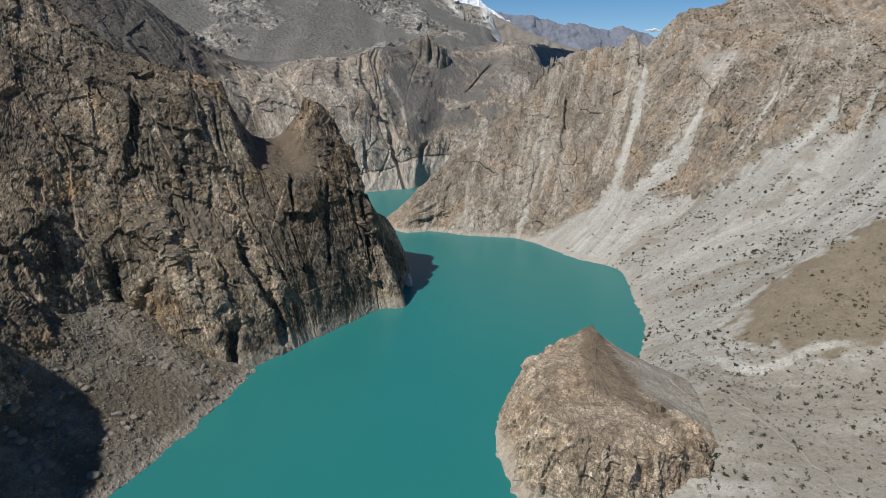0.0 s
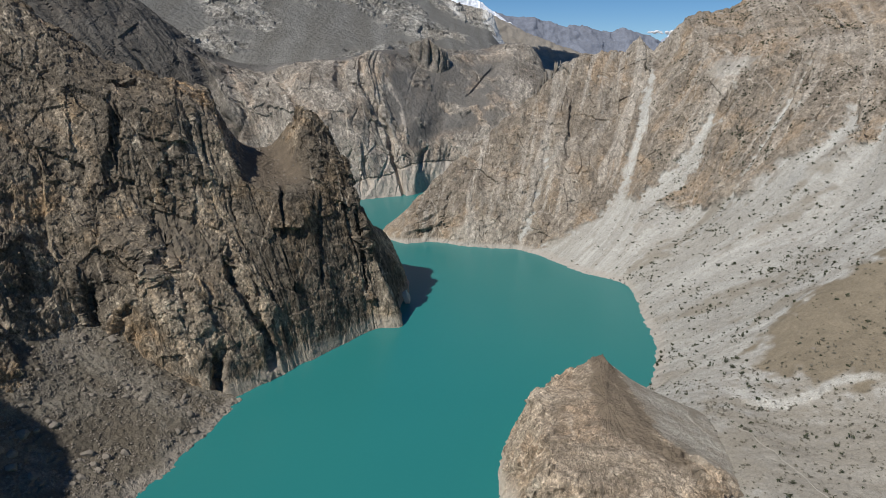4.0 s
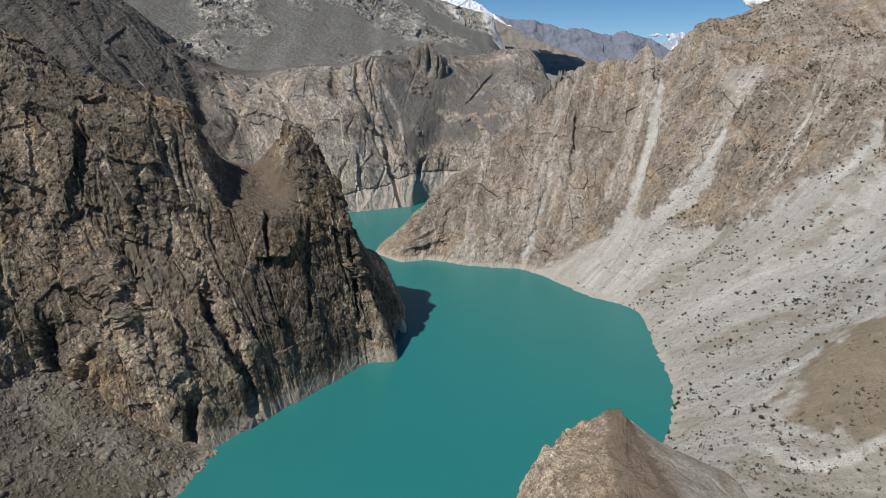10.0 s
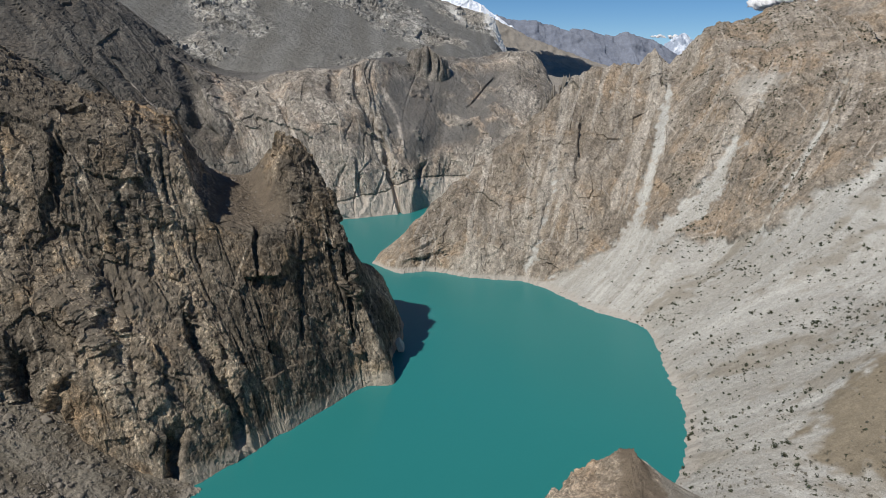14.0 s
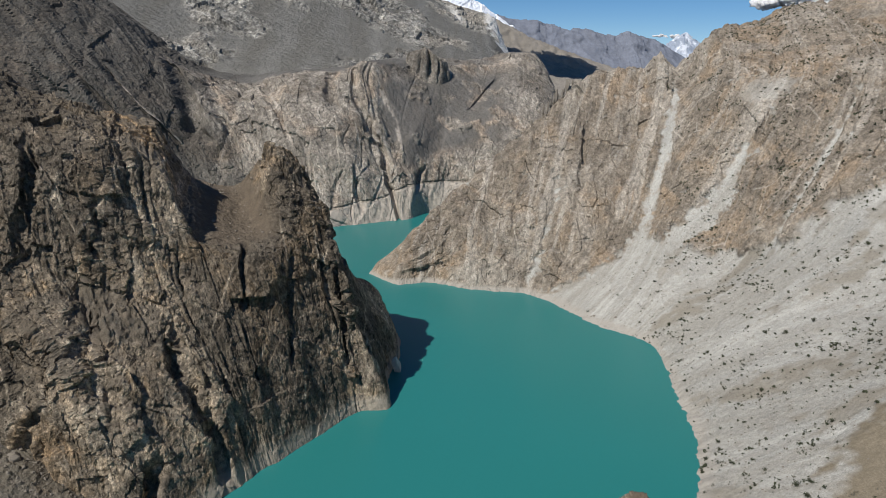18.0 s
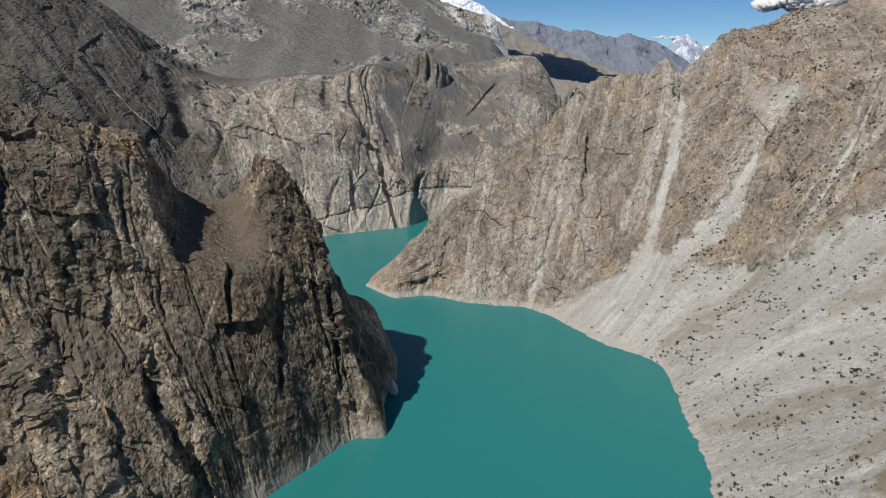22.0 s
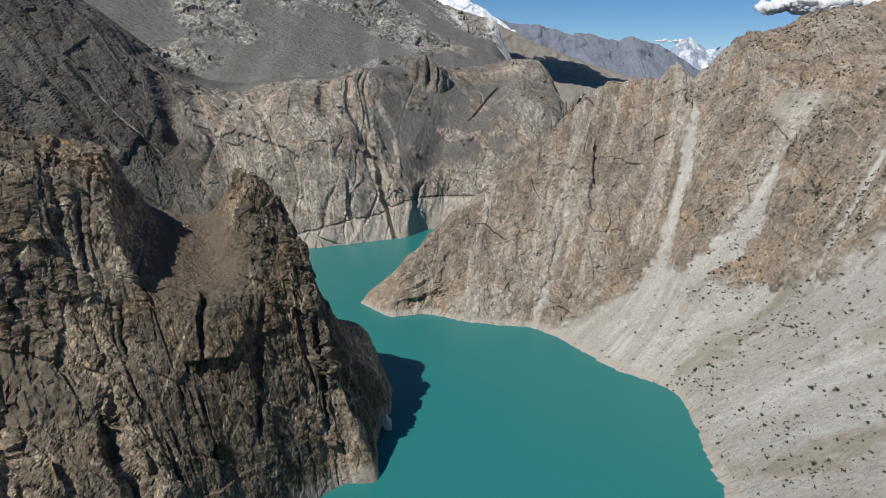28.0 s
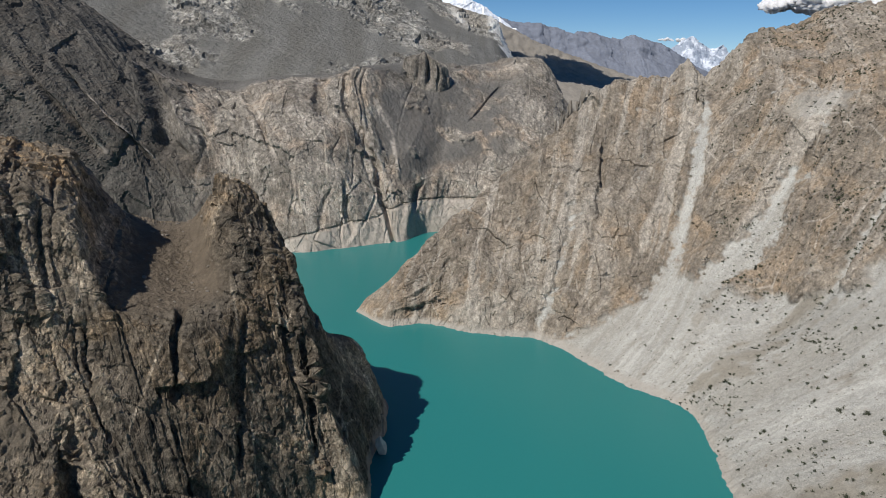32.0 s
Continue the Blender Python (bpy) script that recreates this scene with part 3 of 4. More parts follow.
X[..., 2] += smooth_step(V, 4.3, 5.0) * (1 - smooth_step(V, 5.2, 6.0)) * smooth_step(U, 3, 5) * (6 * ridged(np.stack([U * 2.1, 0 * U + 4, 0 * U], -1), 4, 0.6) + 5 * np.exp(-(((U - 7.05) / 0.3) ** 2)) - 6 * np.exp(-(((U - 7.7) / 0.25) ** 2)) - 5 * np.exp(-(((U - 6.3) / 0.3) ** 2)))
X = rugged(X, firm * 0.72, 1.05, 31.0, (0.1, -0.15), 0.4, 0.0, beds=0.6, blocks=0.7)
X = X - outward(X) * (gully * 0.8)[..., None]
X = X + outward(X) * (soft * (0.9 * fbm(X / 30, 3) + 0.22 * ridged(X / 5, 3)))[..., None]
X = X + outward(X) * (1.3 * np.exp(-((V / 0.5) ** 2)) * fbm(X / 8, 4, 0.6))[..., None]      # an uneven shore
hill = np.exp(-(((X[..., 0] - 257) / 78) ** 2 + ((X[..., 1] - 377) / 46) ** 2))
edge = X[..., 1] - 341 - 3 * np.sin(X[..., 0] * 0.13) - 2.5 * fbm(X / 9, 3)
bank = smooth_step(X[..., 0], 152, 165) * (1 - smooth_step(X[..., 0], 212, 235))
X[..., 2] += 3.2 * bank * smooth_step(edge, -1.2, 1.2) * (1 - smooth_step(edge, 6, 40))
scarp = bank * np.exp(-((edge / 2.0) ** 2))
soil = smooth_step(hill + 0.16 * fbm(X / 14, 4), 0.30, 0.44) * soft
flat = np.exp(-(((X[..., 0] - 190) / 75) ** 2 + ((X[..., 1] - 285) / 60) ** 2))
soil = np.maximum(soil, 0.48 * smooth_step(flat + 0.4 * fbm(X / 9, 5), 0.1, 0.55) * soft)
soil = soil * (1 - scarp)
HILL_SOIL = soil
tongue = fbm(np.stack([fall * 1.3, V * 0.5, 0 * U + 6], -1), 4) + 0.35 * fbm(X / 14, 3)
soil = np.maximum(soil, 0.55 * smooth_step(tongue, 0.12, 0.5) * soft * (1 - gully))
sheet("mountain_east", X, M_RIGHT, "tan rock mountainside with pale grey scree aprons falling to the lake", "mountainside", scree=soft, soil=soil, streak=np.clip(streaks(fall, V, 4.0, 5.0) + 0.35 * np.exp(-(((fall - 4.25) / 0.16) ** 2)) + 0.3 * np.exp(-(((fall - 2.95) / 0.12) ** 2)) + 0.3 * np.exp(-(((fall - 5.9) / 0.35) ** 2)) * smooth_step(V, 2, 3) + 0.5 * scarp, 0, 1))
RIGHT_GRID, RIGHT_U, RIGHT_V, RIGHT_SCREE = X, U, V, soft

# ---- bluff in the foreground ----
bluff = Landform()
for foot, brow, shoulder, top in (((26, 290, -6), (36, 292, 18), (45, 293, 32), (66, 304, 37)), ((30, 325, -6), (38, 323, 16), (45, 324, 30), (69, 318, 37.5)),
                                  ((42, 360, -6), (49, 353, 18), (56, 344, 31), (76, 331, 39)), ((70, 388, -6), (74, 376, 20), (79, 364, 36), (83, 352, 45)),
                                  ((104, 388, -2), (98, 374, 18), (93, 360, 33), (85, 350, 44)), ((136, 345, 16), (118, 340, 25), (101, 334, 33), (86, 330, 38)),
                                  ((140, 305, 16), (121, 300, 23.5), (104, 298, 30.5), (88, 308, 37)), ((126, 270, 12), (119, 271, 23), (107, 274, 31), (86, 296, 37)),
                                  ((100, 244, 0), (98, 247, 22), (94, 252, 32), (80, 286, 37)), ((66, 236, -6), (66, 239, 20), (66, 245, 30), (70, 284, 36)),
                                  ((36, 250, -6), (41, 254, 18), (48, 261, 30), (64, 290, 36))):
    bluff.profile(foot, brow, shoulder, top)
bluff.stations += bluff.stations[:1]
X, U, V = bluff.surface([44] * 11, [80, 50, 40])
X = X[:-1]
U, V = U[:-1], V[:-1]
east = smooth_step(U, 3.6, 4.4) * (1 - smooth_step(U, 6.6, 7.4))
X = rugged(X, (0.3 + 0.6 * smooth_step(V, 0.1, 0.6)) * (1 - 0.55 * smooth_step(V, 2.0, 2.7)) * (1 - 0.85 * east) * 1.15, 0.7, 60.0, (0.1, 0.0), 0.5, 0.0, None, 3.5)
for k, at in enumerate((8.25, 8.62, 8.95, 9.3, 9.8, 10.3, 6.9, 7.5)):
    X = X - outward(X) * ((1.8 + 0.7 * (k % 3)) * cleft(U, V, ((0.25, at), (1.0, at + 0.06), (1.9 + 0.1 * (k % 4), at - 0.03)), 0.024, k * 3.0))[..., None]
hub = X[:, -1:].mean(0, keepdims=True)
s_in = (np.arange(1, 31) / 30.0)[None, :, None]
inner = X[:, -1:] * (1 - s_in) + hub * s_in
inner[..., 2] += 0.9 * fbm(inner / 9, 4) * np.minimum(1, 4 * s_in[..., 0])
X = np.concatenate([X, inner], 1)
V = np.concatenate([V, 3 + 0 * inner[..., 0]], 1)
strip_x = np.interp(X[..., 1], (262, 274, 290, 303, 330, 350), (101, 97, 83, 82, 82, 84))
strip_w = np.interp(X[..., 1], (262, 274, 290, 303, 330, 352), (3, 7, 11, 12, 10, 5))
cap = (1 - smooth_step(np.abs(X[..., 0] - strip_x) - strip_w + 3 * fbm(X / 7, 4), -2, 3)) * smooth_step(V, 0.7, 1.1) * smooth_step(X[..., 1], 258, 270)
cap = np.maximum(cap, 0.3 * smooth_step(V + 0.4 * fbm(X / 6, 3), 1.9, 2.4))
east = smooth_step(X[..., 0] - strip_x - strip_w + 3 * fbm(X / 9, 3), 0, 5) * smooth_step(X[..., 1] + 5 * fbm(X / 9, 3), 270, 286)
sheet("bluff", X, M_KNOLL, "pale tan rock bluff with a brown earth top beside the water", "rock bluff", closed=True, scree=np.maximum(0.25 * cap, 0.9 * east), soil=np.maximum(cap * 0.95, 0.35 * east * smooth_step(fbm(X / 8, 4), 0, 0.4)), streak=np.clip(0.5 + 0.4 * fbm(X * (1, 1, 0.2) / 9, 4), 0, 1))
BLUFF_GRID = X

# ---- far wall ----
wall = Landform()
wall.profile((-900, 700, -8), (-930, 760, 150), (-960, 820, 290), (-1000, 900, 430), (-1100, 1000, 500))
wall.profile((-560, 840, -8), (-590, 900, 90), (-610, 960, 225), (-640, 1060, 345), (-700, 1200, 400))
wall.profile((-420, 930, -8), (-445, 975, 90), (-465, 1010, 185), (-500, 1130, 276), (-560, 1300, 300))
wall.profile((-310, 985, -8), (-340, 1030, 80), (-372, 1060, 150), (-410, 1140, 202), (-440, 1300, 215))
wall.profile((-235, 1010, -8), (-262, 1050, 70), (-290, 1100, 140), (-330, 1200, 183), (-345, 1320, 200))
wall.profile((-179, 985, -8), (-195, 1020, 60), (-215, 1080, 140), (-240, 1180, 195), (-250, 1300, 205))
wall.profile((-128, 1009, -8), (-135, 1040, 60), (-145, 1090, 130), (-160, 1185, 205), (-165, 1300, 212))
wall.profile((-75, 1042, -8), (-85, 1080, 60), (-100, 1130, 120), (-118, 1200, 214), (-118, 1320, 222))
wall.profile((-50, 1056, -8), (-52, 1095, 50), (-50, 1150, 110), (-45, 1290, 210), (-40, 1360, 235))
wall.profile((-20, 1110, -8), (-10, 1150, 60), (0, 1220, 130), (10, 1320, 215), (20, 1400, 230))
wall.profile((60, 1130, -8), (70, 1180, 70), (80, 1260, 150), (95, 1400, 225), (105, 1500, 240))
wall.profile((150, 1150, -8), (155, 1210, 80), (160, 1300, 160), (165, 1440, 240), (170, 1520, 235))
wall.profile((230, 1170, -8), (235, 1230, 60), (235, 1300, 110), (225, 1400, 155), (230, 1500, 150))
wall.profile((330, 1190, -8), (330, 1250, 50), (330, 1320, 90), (330, 1400, 115), (340, 1500, 110))
wall.profile((600, 1250, -8), (600, 1300, 40), (600, 1350, 70), (600, 1400, 90), (600, 1500, 80))
X, U, V = wall.surface([24, 56, 66, 66, 66, 66, 66, 56, 56, 70, 70, 66, 40, 12], [84, 84, 96, 30])
slack = smooth_step(U, 7.0, 7.4) * (1 - smooth_step(U, 9.9, 10.8)) * smooth_step(V, 1.15, 1.5) * (1 - smooth_step(V, 2.6, 2.95)) * smooth_step(fbm(X / 36, 4), -0.5, 0.0)
bench = smooth_step(V + 0.2 * fbm(X / 40, 3), 2.95, 3.2) * smooth_step(U, 2.9, 3.6)
firm = (0.3 + 0.7 * smooth_step(V, 0.05, 0.8)) * (1 - 0.75 * slack) * (1 - 0.8 * bench * (1 - 0.7 * smooth_step(U, 8.2, 9.2)))
slope_u = U + np.interp(U, (1, 2, 3, 4.5, 6, 8), (0.8, 0.75, 0.4, 0.28, 0.1, 0.0)) * (V - 1.5)      # the gullies run aslant on the west of the wall
west = 1 - smooth_step(U, 4.2, 5.6)
X = X + outward(X) * (firm * ((9.0 - 3.0 * west) * ribs(slope_u, V, 0.7, 12.0) + (1.2 + 5.0 * west) * ribs(slope_u, V, 2.3, 15.0) + 1.5 * west * ribs(slope_u, V, 6.0, 17.0) + 3.0 * fissures(U - 0.25 * V, V, 1.0, 9.0)))[..., None]
X = rugged(X, firm * 0.62, 1.5, 90.0, (0.5, 0.2), broad=4.0, beds=0.45, blocks=0.75)
ravine = ((0.0, 7.5), (0.2, 7.42), (0.8, 7.02), (1.4, 7.0), (1.9, 6.67), (2.5, 6.42), (3.0, 6.3))
split = cleft(U, V, ravine, 0.12) + 1.7 * cleft(U, V, ((1.4, 3.21), (1.79, 3.15), (2.32, 3.12), (2.95, 2.98)), 0.14, 2.0) + cleft(U, V, ((2.3, 5.78), (3.0, 5.7)), 0.12, 4.0) + 0.6 * cleft(U, V, ((1.3, 3.62), (2.03, 3.56), (2.7, 3.5)), 0.07, 5.0) + 0.6 * cleft(U, V, ((1.65, 4.8), (2.17, 4.59), (3.0, 4.41)), 0.07, 10.0)
split = split + 0.5 * cleft(U, V, ((0.4, 6.3), (1.2, 6.1)), 0.06, 7.0) + 0.6 * cleft(U, V, ((2.1, 9.55), (2.55, 10.05)), 0.1, 8.0) + 0.7 * cleft(U, V, ((0.7, 8.25), (1.15, 8.45)), 0.12, 9.0)
split = split + 0.7 * cleft(U, V, ((1.3, 2.82), (1.52, 2.65), (1.73, 2.47), (2.01, 2.26), (2.3, 2.03)), 0.06, 12.0) + 0.8 * cleft(U, V, ((1.3, 2.33), (1.5, 2.21), (1.74, 2.06), (1.95, 1.88)), 0.06, 13.0)
X = X + (split * 13)[..., None] * (-0.15, 1, 0)
# the pale washed foot of the wall, with a notched ledge along its top
line = np.interp(U, (4.4, 4.92, 5.92, 6.92, 7.2, 7.92, 9.17, 11.5), (4, 13, 25, 30, 37, 43, 41, 44)) + 2.0 * fbm(X / 30, 4)
X = X + (2.2 * np.exp(-(((X[..., 2] - line - 1.5) / 1.2) ** 2)) * smooth_step(U, 4.4, 4.9))[..., None] * (0, 1, 0)
band = (1 - smooth_step(X[..., 2] - line, -1.5, 0.5)) * smooth_step(U, 3.9, 4.9)
chute = cleft(U, V, ((1.3, 2.9), (1.73, 2.55), (2.1, 2.26)), 0.035, 12.0) + cleft(U, V, ((1.3, 2.4), (1.5, 2.27)), 0.03, 13.0) + cleft(U, V, ((1.5, 4.9), (2.1, 4.68), (2.6, 4.55)), 0.04, 14.0) + cleft(U, V, ((1.35, 7.3), (1.75, 6.97), (2.25, 6.62)), 0.07, 3.0) + cleft(U, V, ((1.5, 7.75), (2.2, 7.5), (2.65, 7.17)), 0.06, 6.0)
band = np.clip(np.maximum(band, 0.8 * chute * smooth_step(fbm(X / 12, 3), -0.5, 0.1)), 0, 1)
# soil paints the west end near-black: dark rock with its partial shade
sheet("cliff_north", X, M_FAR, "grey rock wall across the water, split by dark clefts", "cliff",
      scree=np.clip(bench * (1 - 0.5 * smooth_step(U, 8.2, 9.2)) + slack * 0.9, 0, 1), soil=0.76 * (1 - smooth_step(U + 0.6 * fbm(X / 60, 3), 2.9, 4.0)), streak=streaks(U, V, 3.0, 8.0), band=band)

# ---- mountains behind ----
grey = Landform()
grey.profile((-1300, 1000, 250), (-1400, 1500, 500), (-1500, 1900, 750), (-1600, 2400, 1000), (-1700, 3000, 700))
grey.profile((-700, 1150, 240), (-800, 1500, 430), (-850, 1800, 620), (-900, 2300, 900), (-900, 3000, 600))
grey.profile((-430, 1220, 180), (-480, 1500, 320), (-500, 1800, 470), (-520, 2300, 720), (-520, 3000, 500))
grey.profile((-200, 1250, 180), (-220, 1500, 260), (-250, 1800, 370), (-260, 2400, 560), (-250, 3000, 450))
grey.profile((0, 1350, 190), (-10, 1600, 250), (-15, 1900, 320), (-10, 2500, 428), (0, 3000, 350))
grey.profile((100, 1450, 195), (105, 1650, 230), (110, 1900, 280), (133, 2400, 384), (200, 2900, 300))
grey.profile((150, 1500, 190), (150, 1700, 215), (155, 1900, 240), (178, 2150, 268), (260, 2600, 200))
grey.profile((230, 1550, 130), (240, 1750, 150), (250, 1900, 165), (290, 2150, 180), (400, 2500, 120))
X, U, V = grey.surface([50, 70, 80, 90, 60, 50, 40], [80, 80, 90, 10])
patchy = smooth_step(fbm(X / 190 + 2, 4) + 0.35 * smooth_step(V, 0.9, 1.3) - 0.05, 0.0, 0.3)
X = rugged(X, patchy * 0.75 + 0.05, 2.6, 140.0)
chalk = smooth_step(U, 4.8, 5.0) * (1 - smooth_step(U, 5.9, 6.1)) * smooth_step(V + 0.35 * fbm(X / 45, 4), 2.35, 2.5)
chalk = np.maximum(chalk, 0.7 * np.exp(-(((U - 4.2 - 0.5 * (2.6 - V)) / 0.09) ** 2)) * smooth_step(V, 2.2, 2.4) * (1 - smooth_step(V, 2.6, 2.8)))
sheet("mountain_north", X, M_GREY, "grey mountain slope of scree broken by rock bands and a white scarp", "mountain", scree=1 - patchy, soil=chalk, streak=streaks(U, V, 5.0, 11.0))


def range_of(name, crest, depth, material, label, rise, relief, loose=0.0):
    """A far ridge: its crest line, falling away towards the viewer and behind."""
    form = Landform()
    for x, y, z in crest:
        form.profile((x, y - depth, -20), (x, y - depth * 0.55, z * rise), (x, y - depth * 0.2, z * 0.78), (x, y, z), (x, y + depth * 0.4, -20))
    X, U, V = form.surface([24] * (len(crest) - 1), [24, 24, 30, 8])
    X = rugged(X, 0.3 + 0.7 * smooth_step(V, 0.5, 2.0), relief, len(name) * 7.0)
    sheet(name, X, material, label, "mountain range", scree=loose + 0 * U, soil=0 * U, streak=0.5 + 0.3 * ribs(U, V, 1.5, 2.0))


range_of("hill_far", ((-100, 3000, 500), (192, 3000, 413), (331, 3000, 351), (471, 3000, 300), (707, 3000, 229), (824, 3000, 203), (1200, 3000, 120)),
         700, M_TAN, "smooth tan hillside in the distant valley", 0.45, 1.0, 1.0)
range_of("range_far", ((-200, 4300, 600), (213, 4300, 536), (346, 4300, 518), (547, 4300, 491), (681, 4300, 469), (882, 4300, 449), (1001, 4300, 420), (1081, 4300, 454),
                       (1184, 4300, 425), (1323, 4300, 374), (1504, 4300, 265), (1681, 4300, 204), (2200, 4300, 120)), 900, M_BLUE, "mountain range on the horizon, its haze painted as blue-grey", 0.4, 3.0, 1.0)
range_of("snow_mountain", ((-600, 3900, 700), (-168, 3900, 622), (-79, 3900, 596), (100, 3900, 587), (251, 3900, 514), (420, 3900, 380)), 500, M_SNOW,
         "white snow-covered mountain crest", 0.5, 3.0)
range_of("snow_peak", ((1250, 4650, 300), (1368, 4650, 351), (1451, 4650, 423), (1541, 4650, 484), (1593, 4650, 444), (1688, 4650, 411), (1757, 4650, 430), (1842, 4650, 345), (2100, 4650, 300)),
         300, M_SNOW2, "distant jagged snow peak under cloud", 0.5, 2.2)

# ---- water and ground ----
side = np.linspace(-1, 1, 60)
gx, gy = np.meshgrid(side * 9000, side * 9000, indexing="ij")
sheet("ground", np.stack([gx, gy, -9.0 + 0 * gx], -1), M_BED, "silty valley floor under the lake", "ground", scree=0 * gx, soil=0 * gx)
gx, gy = np.meshgrid(np.linspace(-700, 900, 80), np.linspace(-400, 1500, 80), indexing="ij")
sheet("water", np.stack([gx, gy, 0 * gx], -1), M_WATER, "calm opaque turquoise glacial lake", "lake", scree=0 * gx, soil=0 * gx)

# ---- loose things ----


def part(name, bm, material, parent=None, label=""):
    me = bpy.data.meshes.new(name)
    bm.to_mesh(me)
    bm.free()
    me.materials.append(material)
    ob = new(name, me)
    ob.parent = parent
    if label:
        ob["label"] = label
    return ob


def stone_mesh(seed, detail=2, jag=0.35, flat=0.75):
    """A broken stone about 1 m across, with flat faces and chipped edges."""
    bm = bmesh.new()
    bmesh.ops.create_icosphere(bm, subdivisions=detail, radius=0.5)
    r = random.Random(seed)
    cuts = [Vector((r.uniform(-1, 1), r.uniform(-1, 1), r.uniform(-1, 1))).normalized() for _ in range(9)]
    deep = [r.uniform(0.28, 0.46) for _ in cuts]
    for v in bm.verts:
        for c, d in zip(cuts, deep):
            over = v.co.dot(c) - d
            if over > 0:
                v.co -= c * over
        v.co *= 1 + jag * 0.35 * noise.noise(v.co * 3.1 + Vector((seed, 0, 0)))
        v.co.z *= flat
    return bm


def boulder(seed, material=M_BOULDER, flat=0.75):
    return part("boulder", stone_mesh(seed, 2, 0.35, flat), material)


def shrub(seed, leaves, leaf_material, spread=1.0):
    """A low desert shrub about 1 m wide: twigs that fork from the ground and an uneven crown of small leaf clumps."""
    r = random.Random(seed)
    base = new("shrub")
    twigs = bmesh.new()
    tips = []
    for _ in range(9):
        a, lean = r.uniform(0, 6.28), r.uniform(0.1, 0.9)
        p = Vector((0, 0, -0.08))
        step = Vector((math.cos(a) * lean, math.sin(a) * lean, 1)).normalized()
        ring = None
        for k in range(4):
            w = 0.028 * (1 - k / 4.2)
            now = [twigs.verts.new(p + Vector((math.cos(t) * w, math.sin(t) * w, 0))) for t in (0, 2.1, 4.2)]
            if ring:
                for q in range(3):
                    twigs.faces.new((ring[q], ring[(q + 1) % 3], now[(q + 1) % 3], now[q]))
            ring = now
            p = p + (step + Vector((r.uniform(-0.3, 0.3), r.uniform(-0.3, 0.3), 0))) * r.uniform(0.14, 0.22)
            if k:
                tips.append(p.copy())
    part("twigs", twigs, M_WOOD, base)
    crown = bmesh.new()
    for _ in range(leaves):
        c = r.choice(tips) + Vector((r.gauss(0, 0.11), r.gauss(0, 0.11), r.gauss(0, 0.08))) * spread
        c.z = max(c.z, 0.02)
        m = Euler((r.uniform(0, 6), r.uniform(0, 6), r.uniform(0, 6))).to_matrix() * r.uniform(0.05, 0.1)
        ring = [crown.verts.new(c + m @ Vector(q)) for q in ((-1, 0, 0), (0, -0.55, 0.2), (1, 0, 0), (0, 0.55, 0.2))]
        crown.faces.new(ring)
    part("foliage", crown, leaf_material, base)
    return base


def spots(grid, keep, count, seed):
    """Places on a landform, chosen by the weight keep."""
    r = np.random.default_rng(seed)
    w = np.clip(keep, 0, None).reshape(-1)
    at = r.choice(w.size, count, replace=False, p=w / w.sum())
    return grid.reshape(-1, 3)[at]


def scatter(kinds, places, sizes, group, label, category, seed):
    r = random.Random(seed)
    first = {}
    for p in places:
        src = r.choice(kinds)
        s = math.exp(r.uniform(math.log(sizes[0]), math.log(sizes[1])))
        m = Matrix.LocRotScale(Vector(p) + Vector((0, 0, -0.05 * s)), Euler((r.uniform(-0.12, 0.12), r.uniform(-0.12, 0.12), r.uniform(0, 6.28))), None)
        ob = copy_thing(src, m)
        ob.scale = (s * r.uniform(0.85, 1.25), s * r.uniform(0.85, 1.2), s * r.uniform(0.75, 1.15))
        tagged(ob, label, category, group)


def drop(kinds):
    for ob in kinds:
        for o in (*ob.children_recursive, ob):
            bpy.data.objects.remove(o)


area = np.linalg.norm(np.cross(np.gradient(RIGHT_GRID, axis=0), np.gradient(RIGHT_GRID, axis=1)), axis=-1)
seen = (RIGHT_U > 4.6) & (RIGHT_U < 17) & (RIGHT_GRID[..., 0] < 420) & (RIGHT_V > 0.25) & (RIGHT_V < 4.9)
clump = smooth_step(fbm(RIGHT_GRID / 38 + 9, 3), 0.0, 0.55)
green = area * seen * (0.12 + clump) * smooth_step(RIGHT_U, 6, 9) * (1 - 0.85 * smooth_step(HILL_SOIL, 0.4, 0.8)) * (1 - 0.65 * smooth_step(RIGHT_U, 14, 14.8))
kinds = [shrub(k, 210, M_LEAF) for k in range(4)]
scatter(kinds, spots(RIGHT_GRID, green * (RIGHT_V < 3.6), 170, 3), (1.3, 3.5), "shrubs on the scree", "dark dusty green shrub rooted in pale scree", "shrub", 5)
scatter(kinds, spots(RIGHT_GRID, green * (RIGHT_V > 2.6) * (RIGHT_U > 8.5), 70, 4), (1.4, 3.4), "shrubs on the rock", "dark green shrub clinging to tan rock", "shrub", 6)
drop(kinds)
dry = [shrub(k + 20, 130, M_DRY, 1.3) for k in range(3)]
scatter(dry, spots(RIGHT_GRID, green * (RIGHT_U > 10), 55, 8), (0.9, 2.4), "dry shrubs on the slope", "grey dried-out shrub on stony ground", "shrub", 9)
drop(dry)

